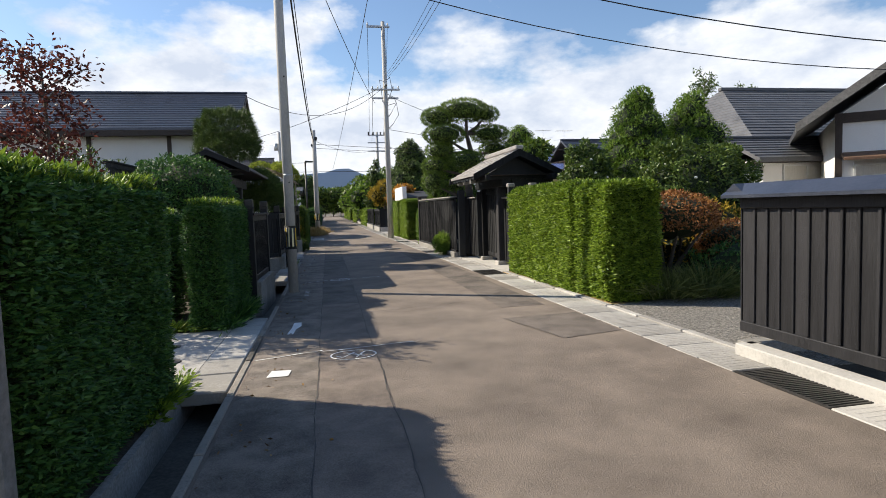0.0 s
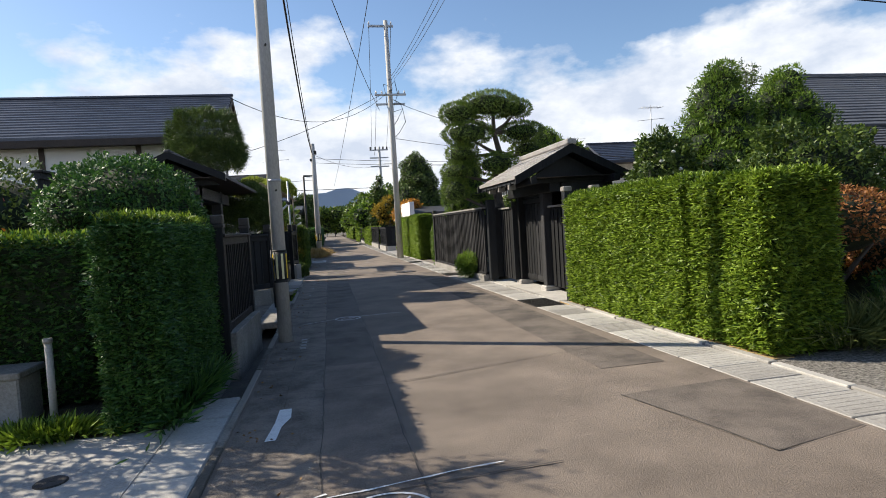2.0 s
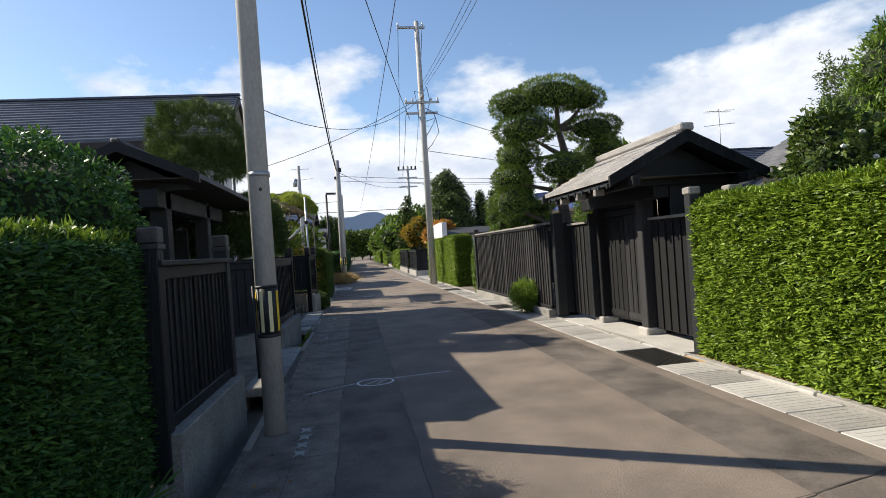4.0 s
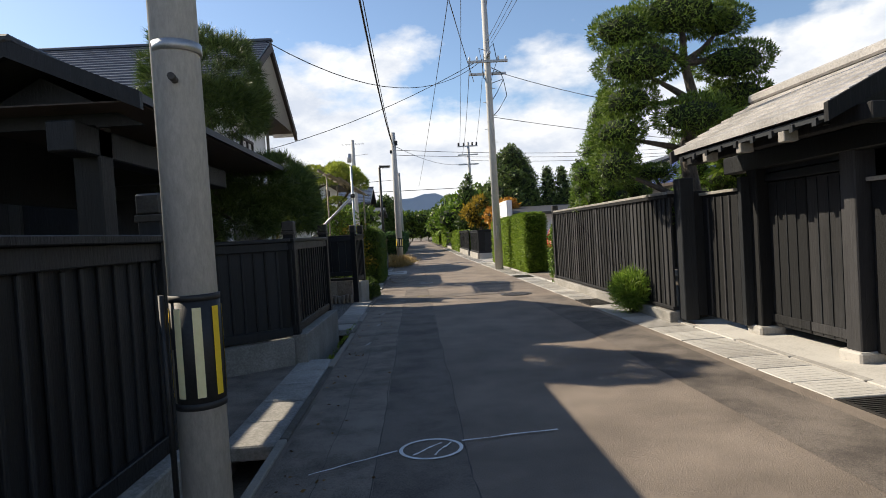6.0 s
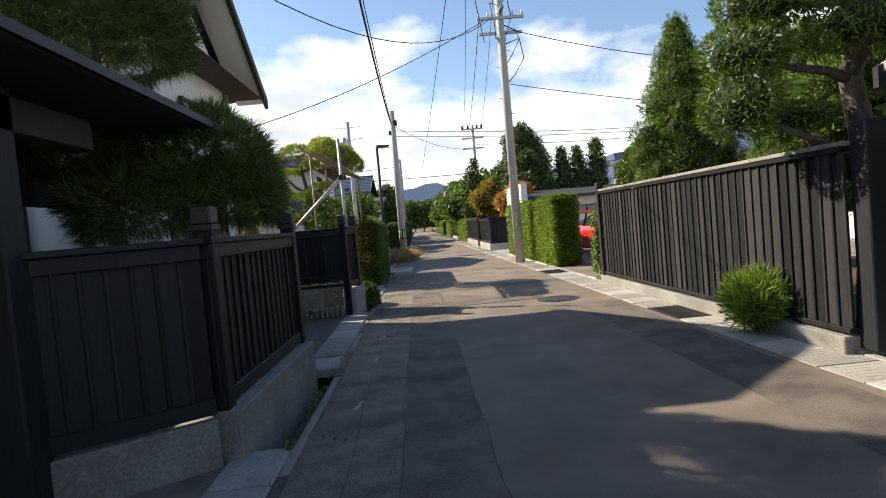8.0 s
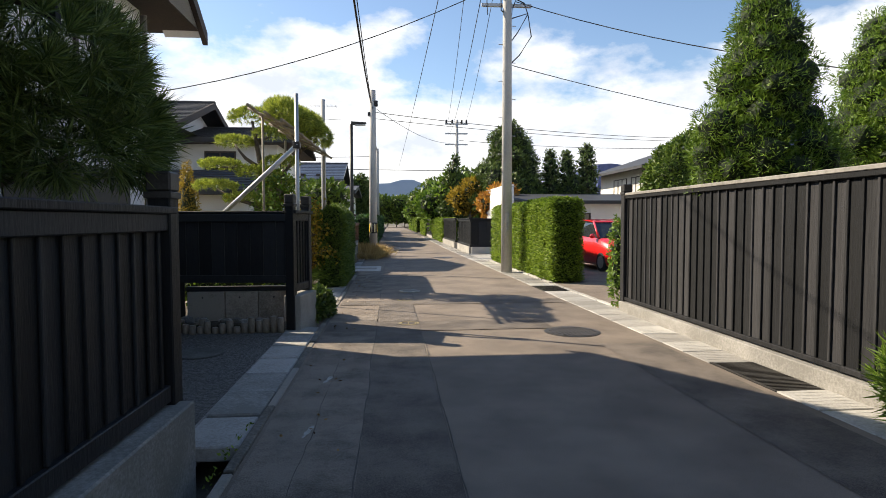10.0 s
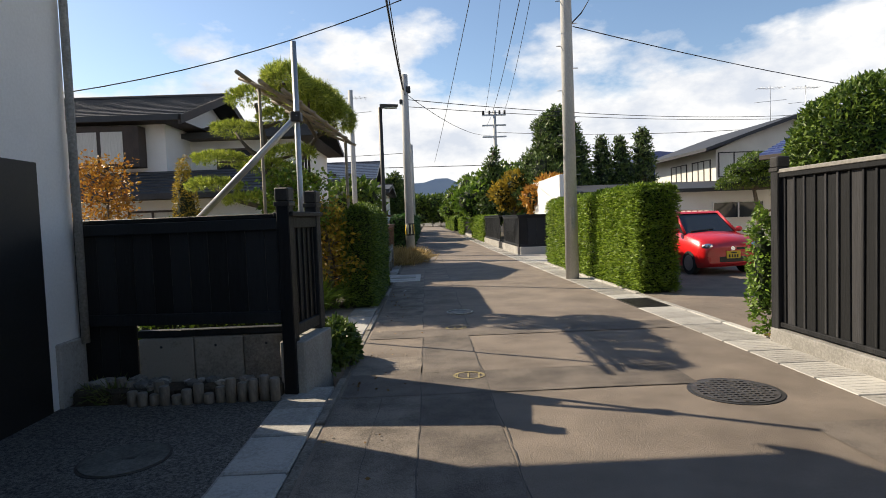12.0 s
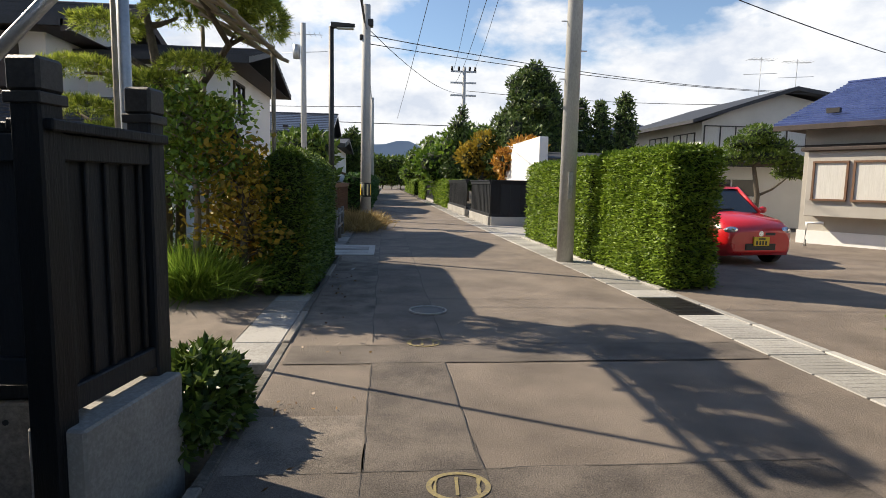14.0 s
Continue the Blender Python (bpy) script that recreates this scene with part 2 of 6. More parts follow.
MAPLE = leaf("dark_red_maple_leaves", (0.05, 0.015, 0.012), (0.145, 0.042, 0.03), translucent=0.35)
GOLD = leaf("yellow_autumn_leaves", (0.20, 0.15, 0.02), (0.48, 0.34, 0.04), translucent=0.35)
ORANGE = leaf("orange_autumn_leaves", (0.30, 0.12, 0.02), (0.55, 0.30, 0.05), translucent=0.35)
GRASS = leaf("garden_grass_blades", (0.08, 0.11, 0.03), (0.25, 0.28, 0.09), translucent=0.3)
FERN = leaf("light_green_feathery_leaves", (0.10, 0.18, 0.02), (0.28, 0.40, 0.06), translucent=0.4)
DRY_GRASS = leaf("dry_grass_blades", (0.30, 0.20, 0.07), (0.58, 0.42, 0.18), translucent=0.3)
LEAF_DRY = leaf("dry_fallen_leaves", (0.10, 0.05, 0.02), (0.34, 0.20, 0.07), translucent=0.1)
FLOWER = material("white_petals", (0.75, 0.74, 0.70), (0.88, 0.87, 0.84), 0.7, 8, 40, 0.0)

GLASS = bpy.data.materials.new("window_glass")
GLASS.use_nodes = True
gb = GLASS.node_tree.nodes["Principled BSDF"]
gb.inputs["Base Color"].default_value = (0.025, 0.03, 0.035, 1)
gb.inputs["Roughness"].default_value = 0.04
gb.inputs["Specular IOR Level"].default_value = 0.8

# ---------------------------------------------------------------- mesh tools


def link_mesh(name, bm, mat, parent=None, label=""):
    me = bpy.data.meshes.new(name)
    bm.to_mesh(me)
    bm.free()
    me.materials.append(mat)
    ob = new(name, me)
    if parent is not None:
        ob.parent = parent
    if label:
        tagged(ob, label)
    return ob


def part(name, bm, mat, parent, label=""):
    return link_mesh(name, bm, mat, parent, label)


def thing(name, label, category, at=(0, 0, 0), turn=0.0, group="", kind=""):
    ob = new(name)
    ob.empty_display_size = 0.1
    ob.matrix_basis = pose(*at, 0, 0, turn)
    return tagged(ob, label, category, group, kind)


def box(x0, x1, y0, y1, z0, z1, bevel=0.0, bm=None):
    own = bmesh.new()
    bmesh.ops.create_cube(own, size=1.0)
    for v in own.verts:
        v.co = ((x0 + x1) / 2 + v.co.x * (x1 - x0), (y0 + y1) / 2 + v.co.y * (y1 - y0), (z0 + z1) / 2 + v.co.z * (z1 - z0))
    if bevel:
        bmesh.ops.bevel(own, geom=own.edges[:], offset=bevel, segments=1, affect="EDGES")
    return merge(bm, own)


def merge(bm, own):
    if bm is None:
        return own
    me = bpy.data.meshes.new("scratch")
    own.to_mesh(me)
    own.free()
    bm.from_mesh(me)
    bpy.data.meshes.remove(me)
    return bm


def tube(points, radii, seg=10, bm=None, smooth=True):
    """A round bar along a line of points."""
    own = bm if bm is not None else bmesh.new()
    pts = [Vector(p) for p in points]
    if isinstance(radii, (int, float)):
        radii = [radii] * len(pts)
    rings = []
    for i, p in enumerate(pts):
        d = (pts[min(i + 1, len(pts) - 1)] - pts[max(i - 1, 0)]).normalized()
        side = d.cross(Vector((0, 0, 1)) if abs(d.z) < 0.95 else Vector((1, 0, 0))).normalized()
        up = side.cross(d)
        rings.append([own.verts.new(p + (side * math.cos(a) + up * math.sin(a)) * radii[i]) for a in (2 * math.pi * k / seg for k in range(seg))])
    for a, b in zip(rings, rings[1:]):
        for k in range(seg):
            f = own.faces.new((a[k], a[(k + 1) % seg], b[(k + 1) % seg], b[k]))
            f.smooth = smooth
    own.faces.new(rings[0][::-1])
    own.faces.new(rings[-1])
    bmesh.ops.recalc_face_normals(own, faces=own.faces[:])
    return own


def disc(x, y, z, r, h, seg=32, bm=None):
    return tube([(x, y, z), (x, y, z + h)], r, seg, bm, smooth=False)


def prism(outline, a, b, axis, bm=None):
    """A closed outline pushed along an axis from a to b; outline pairs are the other two axes in order."""
    own = bm if bm is not None else bmesh.new()

    def at(p, v):
        return {"x": (v, p[0], p[1]), "y": (p[0], v, p[1]), "z": (p[0], p[1], v)}[axis]
    lo = [own.verts.new(at(p, a)) for p in outline]
    hi = [own.verts.new(at(p, b)) for p in outline]
    n = len(outline)
    for i in range(n):
        own.faces.new((lo[i], lo[(i + 1) % n], hi[(i + 1) % n], hi[i]))
    own.faces.new(lo[::-1])
    own.faces.new(hi)
    bmesh.ops.recalc_face_normals(own, faces=own.faces[:])
    return own


def sheet(outline, z, bm=None):
    own = bm if bm is not None else bmesh.new()
    own.faces.new([own.verts.new((x, y, z)) for x, y in outline])
    bmesh.ops.recalc_face_normals(own, faces=own.faces[:])
    for f in own.faces:
        if f.normal.z < 0:
            f.normal_flip()
    return own


rng = np.random.default_rng(7)


def cards(name, points, dirs, length, width, mat, parent=None, label="", spread=0.6, face=None, scatter=0.5):
    """Many small pointed leaves in one mesh."""
    n = len(points)
    d = dirs + rng.normal(0, spread, (n, 3))
    d /= np.linalg.norm(d, axis=1)[:, None] + 1e-9
    s = np.cross(d, rng.normal(0, 1, (n, 3)) if face is None else face + rng.normal(0, scatter, (n, 3)))
    s /= np.linalg.norm(s, axis=1)[:, None] + 1e-9
    ln = length * rng.uniform(0.65, 1.35, (n, 1))
    wd = width * rng.uniform(0.7, 1.3, (n, 1)) * 0.5
    v = np.stack([points, points + d * ln * 0.45 + s * wd, points + d * ln, points + d * ln * 0.45 - s * wd], 1).reshape(-1, 3)
    me = bpy.data.meshes.new(name)
    me.vertices.add(4 * n)
    me.vertices.foreach_set("co", v.astype(np.float32).ravel())
    me.loops.add(4 * n)
    me.loops.foreach_set("vertex_index", np.arange(4 * n, dtype=np.int32))
    me.polygons.add(n)
    me.polygons.foreach_set("loop_start", np.arange(0, 4 * n, 4, dtype=np.int32))
    me.update(calc_edges=True)
    me.materials.append(mat)
    ob = new(name, me)
    if parent is not None:
        ob.parent = parent
    if label:
        tagged(ob, label)
    return ob


def bumpy(p, scale, amount):
    return np.array([noise.noise(Vector(q) * scale) for q in p])[:, None] * amount


def ball_points(c, r, n, low=-1.0, rough=0.12, scale=2.2):
    """Points and outward directions on a lumpy ellipsoid."""
    d = rng.normal(0, 1, (int(n * 1.6), 3))
    d /= np.linalg.norm(d, axis=1)[:, None]
    d = d[d[:, 2] > low][:n]
    r = np.array(r)
    p = d * r
    k = 1 + bumpy(p / r.mean() * 1.5 + np.array(c), scale, rough) + rng.uniform(-0.10, 0.03, (len(d), 1))
    nn = d / r
    nn /= np.linalg.norm(nn, axis=1)[:, None]
    return np.array(c) + p * k, nn


def lump(c, r, bm=None, rough=0.12, sub=2):
    own = bmesh.new()
    bmesh.ops.create_icosphere(own, subdivisions=sub, radius=1.0)
    for v in own.verts:
        k = 1 + rough * noise.noise(v.co * 1.7 + Vector(c))
        v.co = Vector(c) + Vector((v.co.x * r[0], v.co.y * r[1], v.co.z * r[2])) * k
    return merge(bm, own)


def slab_points(x0, x1, y0, y1, z0, z1, density, rounding=0.0, faces="xXyYZ"):
    """Points over the faces of a clipped hedge, with soft edges and a wavy surface."""
    ps, ns = [], []
    spans = {"x": ((x0, x0), (y0, y1), (z0, z1), (-1, 0, 0)), "X": ((x1, x1), (y0, y1), (z0, z1), (1, 0, 0)),
             "y": ((x0, x1), (y0, y0), (z0, z1), (0, -1, 0)), "Y": ((x0, x1), (y1, y1), (z0, z1), (0, 1, 0)),
             "Z": ((x0, x1), (y0, y1), (z1, z1), (0, 0, 1))}
    for f in faces:
        sx, sy, sz, n = spans[f]
        e = [max(s[1] - s[0], 1e-6) for s in (sx, sy, sz)]
        area = e[1] * e[2] if f in "xX" else e[0] * e[2] if f in "yY" else e[0] * e[1]
        k = int(area * density)
        p = np.stack([rng.uniform(s[0], s[1] + 1e-9, k) for s in (sx, sy, sz)], 1)
        ps.append(p)
        ns.append(np.tile(np.array(n, float), (k, 1)))
    p, n = np.concatenate(ps), np.concatenate(ns)
    wave = bumpy(p, 1.8, 0.05) + bumpy(p, 6.0, 0.035) + rng.uniform(-0.075, 0.03, (len(p), 1))
    p = p + n * wave
    if rounding:
        c = np.array([(x0 + x1) / 2, (y0 + y1) / 2, 0])
        over = np.clip((p[:, 2] - (z1 - rounding)) / rounding, 0, 1)[:, None] ** 2
        h = p - c
        lim = np.array([(x1 - x0) / 2, (y1 - y0) / 2, 1e9])
        edge = np.clip((np.abs(h) - (lim - rounding)) / rounding, 0, 1)
        p[:, :2] -= np.sign(h[:, :2]) * edge[:, :2] * over * rounding * 0.35
        p[:, 2:] -= over * edge[:, :2].max(1, keepdims=True) ** 2 * rounding * 0.4
    return p, n


def hedge(name, label, x0, x1, y0, y1, z1, density, mat, length=0.06, width=0.022, z0=0.04, rounding=0.12, group="", tips=None):
    ob = thing(name, label, "hedge", (0, 0, 0), group=group)
    part("inside", box(x0 + 0.07, x1 - 0.07, y0 + 0.07, y1 - 0.07, 0.0, z1 - 0.09, 0.05), CORE, ob, "near-black solid core giving the hedge its inner shade")
    p, n = slab_points(x0, x1, y0, y1, z0, z1, density, rounding)
    flat = rng.normal(0, 1, (len(p), 3)) * np.array([1, 1, 0.35])
    cards("foliage", p, n * 0.55 + flat * 0.7, length, width, mat, ob, spread=0.1, face=n * 0.65 + np.array([0, 0, 0.75]), scatter=0.4)
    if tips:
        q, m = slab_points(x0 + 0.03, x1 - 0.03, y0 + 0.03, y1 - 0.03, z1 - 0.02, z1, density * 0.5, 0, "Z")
        cards("shoot_growth", q, m, length * 1.3, width, tips, ob, "lighter young shoots taking the sunlit leaf colour")
    return ob

# ---------------------------------------------------------------- ground, road, gutters


def structure(name, bm, mat, label, category):
    return tagged(link_mesh(name, bm, mat), label, category, kind="structure")


structure("ground", box(-900, 900, -300, 2500, -1.3, -0.32), GROUND, "bare soil ground reaching to the horizon", "ground")
ROAD_L, ROAD_R, FAR = 0.92, 5.2, 190.0


def drain_x(y):
    return 5.27 - 0.015 * (min(y, 45) - 5)


road = structure("road", prism([(ROAD_L, -12), (drain_x(-12), -12), (drain_x(45), 45), (drain_x(45), FAR), (ROAD_L, FAR)], -0.3, 0.0, "z"), ASPHALT,
                 "worn brownish grey asphalt lane with patches", "road")
structure("yard_left", box(-120, 0.45, -12, FAR, -0.3, -0.004), SOIL, "bare garden soil beside the lane", "ground")
structure("yard_right", prism([(drain_x(-12) + 0.55, -12), (120, -12), (120, FAR), (drain_x(45) + 0.55, FAR), (drain_x(45) + 0.55, 45)], -0.3, -0.004, "z"), SOIL,
          "bare garden soil beside the lane", "ground")

# asphalt repairs and seams on the lane
random.seed(3)


def road_sheet(name, outline, z, mat, label):
    return part(name, sheet(outline, z), mat, road, label)


def wavy_strip(x0, y0, x1, y1, w, n=0):
    n = n or max(8, int(math.hypot(x1 - x0, y1 - y0) / 0.12))
    L, R = [], []
    for i in range(n + 1):
        u = i / n
        x, y = x0 + (x1 - x0) * u, y0 + (y1 - y0) * u
        dx, dy = -(y1 - y0), x1 - x0
        k = math.hypot(dx, dy)
        o = 0.03 * noise.noise(Vector((x * 1.1, y * 1.1, 0))) + 0.012 * noise.noise(Vector((x * 6, y * 6, 3)))
        ww = w * (0.25 + 0.6 * random.random()) / 2
        L.append((x + dx / k * (o + ww), y + dy / k * (o + ww)))
        R.append((x + dx / k * (o - ww), y + dy / k * (o - ww)))
    return L + R[::-1]


road_sheet("asphalt_patch", [(0.95, -8), (1.62, -8), (1.62, 7.0), (0.95, 7.0)], 0.004, ASPHALT_OLD, "older coarse asphalt strip")
road_sheet("asphalt_patch", [(1.62, -8), (2.25, -8), (2.22, 10.2), (1.62, 10.2)], 0.005, ASPHALT_SMOOTH, "trench repair strip")
road_sheet("asphalt_patch", [(0.95, 7.0), (1.62, 7.0), (1.62, 24.4), (0.95, 24.4)], 0.004, ASPHALT_OLD, "older coarse asphalt strip")
road_sheet("asphalt_patch", [(1.62, 10.2), (2.22, 10.2), (2.2, 23.6), (1.62, 23.6)], 0.005, ASPHALT_DARK, "dark trench repair strip")
road_sheet("asphalt_patch", [(4.07, 8.07), (5.18, 8.14), (5.2, 6.88), (4.38, 6.7)], 0.004, ASPHALT_DARK, "square asphalt repair")
road_sheet("asphalt_patch", [(0.95, 23.0), (4.0, 23.0), (4.0, 23.7), (0.95, 23.7)], 0.007, ASPHALT_DARK, "crosswise trench repair")
road_sheet("asphalt_patch", [(0.95, 25.4), (4.9, 25.4), (4.9, 25.9), (0.95, 25.9)], 0.006, ASPHALT_DARK, "crosswise trench repair")
road_sheet("asphalt_patch", [(1.62, 23.7), (2.2, 23.7), (2.2, 25.4), (1.62, 25.4)], 0.006, ASPHALT_DARK, "square trench repair")
road_sheet("asphalt_patch", [(1.62, 25.9), (2.25, 25.9), (2.25, 60), (1.62, 60)], 0.004, ASPHALT_SMOOTH, "trench repair strip")
road_sheet("asphalt_patch", [(0.95, 26.6), (1.62, 26.6), (1.62, 34), (0.95, 34)], 0.004, ASPHALT_OLD, "older coarse asphalt strip")
road_sheet("asphalt_patch", [(4.3, 8.9), (5.0, 8.9), (4.95, 22), (4.25, 22)], 0.004, ASPHALT_DARK, "darker strip along the drain")
for a in [(1.62, -6, 1.62, 24, 0.014), (2.23, -6, 2.21, 24, 0.014), (0.95, 6.85, 3.1, 7.0, 0.02), (2.2, 9.2, 5.1, 9.9, 0.02), (1.0, 9.3, 2.2, 9.2, 0.018),
          (4.07, 8.07, 4.38, 6.7, 0.012), (4.38, 6.7, 5.2, 6.88, 0.012), (0.95, 23.0, 4.0, 23.0, 0.014), (0.95, 23.7, 4.0, 23.7, 0.014), (0.95, 25.4, 4.9, 25.4, 0.014),
          (0.95, 25.9, 4.9, 25.9, 0.014), (1.62, 23.7, 1.62, 25.4, 0.014), (2.2, 23.7, 2.2, 25.4, 0.014), (0.95, 27.9, 5.0, 27.9, 0.012), (0.95, 30.5, 5.0, 30.5, 0.012),
          (1.62, 26, 1.62, 60, 0.014), (2.25, 26, 2.25, 60, 0.014), (1.28, 8, 1.28, 23, 0.008), (3.0, 15.1, 5.0, 15.4, 0.012), (1.0, 11.3, 1.62, 11.3, 0.012)]:
    road_sheet("tar_seam", wavy_strip(*a), 0.0095, CRACK, "")


def ring(cx, cy, rx, ry, w, seg=40):
    bm = bmesh.new()
    o = [bm.verts.new((cx + rx * math.cos(6.2832 * i / seg), cy + ry * math.sin(6.2832 * i / seg), 0.011)) for i in range(seg)]
    q = [bm.verts.new((cx + (rx - w) * math.cos(6.2832 * i / seg), cy + (ry - w) * math.sin(6.2832 * i / seg), 0.011)) for i in range(seg)]
    for i in range(seg):
        bm.faces.new((o[i], o[(i + 1) % seg], q[(i + 1) % seg], q[i]))
    return bm


road_sheet("paint_mark", [(1.14, 6.08), (1.34, 6.08), (1.36, 6.28), (1.17, 6.3)], 0.011, PAINT, "white square paint mark")
road_sheet("paint_mark", [(1.20, 8.0), (1.28, 8.0), (1.30, 8.3), (1.36, 8.5), (1.35, 8.75), (1.25, 8.75), (1.24, 8.4)], 0.011, PAINT, "white worn paint dash")
road_sheet("paint_line", wavy_strip(0.95, 6.75, 1.65, 7.0, 0.028), 0.011, PAINT, "thin white chalk line")
road_sheet("paint_line", wavy_strip(1.65, 6.95, 2.75, 7.1, 0.028), 0.011, PAINT, "thin white chalk line")
part("paint_circle", ring(1.98, 6.7, 0.25, 0.2, 0.02), PAINT, road, "white sprayed circle with strokes")
for a in [(1.85, 6.6, 2.0, 6.8), (2.0, 6.58, 2.12, 6.82), (1.9, 6.8, 2.1, 6.62), (1.8, 6.68, 1.88, 6.6)]:
    road_sheet("paint_stroke", wavy_strip(*a, 0.035, 6), 0.0115, PAINT, "")
for k in range(4):
    y = 11.3 + k * 0.2
    road_sheet("paint_mark", [(1.28, y), (1.33, y + 0.05), (1.37, y + 0.01), (1.36, y + 0.1), (1.4, y + 0.15), (1.31, y + 0.13), (1.27, y + 0.16), (1.30, y + 0.08)], 0.011, PAINT_OLD, "worn white characters")
part("paint_circle", ring(1.98, 13.6, 0.22, 0.19, 0.025), PAINT, road, "white sprayed circle with strokes")
for a in [(1.85, 13.5, 2.05, 13.7), (2.0, 13.48, 2.12, 13.7), (1.2, 13.3, 1.75, 13.6), (2.2, 13.7, 2.9, 13.8)]:
    road_sheet("paint_stroke", wavy_strip(*a, 0.03, 8), 0.0115, PAINT, "")
for cy in (23.54, 25.96):
    part("paint_circle", ring(2.07, cy, 0.15, 0.13, 0.025), PAINT_YELLOW, road, "faded yellow sprayed circle")
    for dx in (-0.1, 0.0, 0.1):
        road_sheet("paint_stroke", wavy_strip(2.05 + dx, cy - 0.08, 2.07 + dx, cy + 0.08, 0.03, 4), 0.0115, PAINT_YELLOW, "")
for y in (17.6, 19.3, 20.6, 30.2, 33.5):
    road_sheet("paint_mark", wavy_strip(1.22, y, 1.26, y + 0.22, 0.06, 5), 0.011, PAINT_OLD, "worn white mark")

# round iron cover with raised pattern, and a small sunken drain hole
mh = thing("manhole_cover", "round patterned cast iron manhole cover in the asphalt", "manhole cover", (4.17, 22.75, 0))
part("rim", disc(0, 0, 0.0, 0.36, 0.006, 40), DARK_STEEL, mh)
part("lid", disc(0, 0, 0.001, 0.325, 0.010, 40), CAST_IRON, mh)
bm = bmesh.new()
for i in range(-5, 6):
    for j in range(-5, 6):
        if math.hypot(i, j) * 0.055 < 0.29:
            bm2 = box(i * 0.055 - 0.018, i * 0.055 + 0.018, j * 0.055 - 0.018, j * 0.055 + 0.018, 0.010, 0.017)
            bm = merge(bm, bm2)
part("raised_studs", bm, CAST_IRON, mh)
hole = thing("drain_hole", "small round drain hole with a pale painted rim in the asphalt", "drain", (2.2, 27.25, 0))
part("rim", tube([(0.2 * math.cos(a), 0.2 * math.sin(a), 0.012) for a in [6.2832 * i / 28 for i in range(29)]], 0.012, 6), PAINT_OLD, hole)
# black disc on the asphalt stands for the hole's shaded depth
part("lid", disc(0, 0, 0.0, 0.185, 0.011, 28), BLACK_PLASTIC, hole)
mh2 = thing("manhole_cover", "round weathered iron manhole cover flush in the lane", "manhole cover", (3.9, 38.0, 0))
part("rim", disc(0, 0, 0.0, 0.36, 0.006, 32), DARK_STEEL, mh2)
part("lid", disc(0, 0, 0.001, 0.32, 0.009, 32), CAST_IRON, mh2)

# left gutter: kerb stones, channel, cover slabs at the driveways
kerb = thing("kerb", "thin weathered concrete kerb along the gutter", "kerb", kind="structure")
random.seed(5)
y = -10.0
while y < 75:
    part("kerb_stone", box(0.852, 0.918, y + 0.008, y + 1.19, -0.29, 0.012 + random.uniform(-0.006, 0.012), 0.008), KERB, kerb)
    y += 1.2
gut = thing("gutter", "open concrete gutter channel with a dark bottom", "gutter", kind="structure")
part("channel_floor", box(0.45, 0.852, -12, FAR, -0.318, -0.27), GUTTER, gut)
part("channel_wall", box(0.40, 0.455, -12, FAR, -0.3, 0.004), CONCRETE, gut)
covers = thing("gutter_covers", "row of worn concrete slabs bridging the gutter", "gutter cover", kind="structure")
for a, b in ((5.75, 8.75), (13.9, 16.9), (19.2, 23.1), (25.4, 28.1), (32.4, 75)):
    y = a
    while y < b:
        part("cover_slab", box(0.44, 0.842, y + 0.012, y + 0.588, -0.1, 0.006 + random.uniform(-0.004, 0.01), 0.012), CONCRETE_PALE if a < 6 else CONCRETE, covers)
        y += 0.6
# driveways
structure("driveway", prism([(-9, 5.9), (0.435, 5.9), (0.435, 8.6), (-9, 8.6)], -0.2, 0.008, "z"), CONCRETE, "pale concrete driveway slab with stains", "driveway")
structure("driveway", prism([(-9, 13.9), (0.435, 13.9), (0.435, 16.9), (-9, 16.9)], -0.2, 0.008, "z"), ASPHALT_OLD, "grey asphalt entrance in front of the gate", "driveway")
structure("driveway", prism([(-1.5, 19.2), (0.435, 19.2), (0.435, 23.1), (-1.5, 23.1)], -0.2, 0.008, "z"), AGGREGATE, "grey exposed-aggregate garage driveway", "driveway")
structure("driveway", prism([(-6, 25.4), (0.435, 25.4), (0.435, 28.3), (-6, 28.6)], -0.2, 0.008, "z"), ASPHALT_SMOOTH, "brownish asphalt side entrance", "driveway")
for cx, cy, r in ((-0.27, 21.9, 0.28), (0.05, 7.0, 0.13), (-0.1, 7.75, 0.1)):
    c = thing("inspection_cover", "round concrete inspection cover set in the driveway", "manhole cover", (cx, cy, 0.008))
    part("rim", disc(0, 0, -0.02, r, 0.024, 32), DARK_STEEL, c)
    part("lid", disc(0, 0, -0.01, r * 0.93, 0.019, 32), CONCRETE_DARK if r > 0.2 else CAST_IRON, c)
    part("lifting_hole", box(-0.05 * r, 0.25 * r, -0.06 * r, 0.06 * r, 0.005, 0.0105), DARK_STEEL, c)

# right side: slotted drain covers, edging, forecourts
drain = thing("side_drain", "strip of pale slotted concrete drain covers along the lane", "drain cover", kind="structure")
slab = box(0, 0.545, 0.006, 0.494, -0.12, 0.006, 0.006)
for i in range(6):
    slab = box(0.06, 0.485, 0.05 + i * 0.075, 0.075 + i * 0.075, 0.0, 0.0075, 0, slab)
me_slab = bpy.data.meshes.new("drain_slab")
slab.to_mesh(me_slab)
me_slab.materials.append(CONCRETE_PALE)
grate = box(0, 0.03, 0, 0.996, -0.1, 0.01)
grate = box(0.515, 0.545, 0, 0.996, -0.1, 0.01, 0, grate)
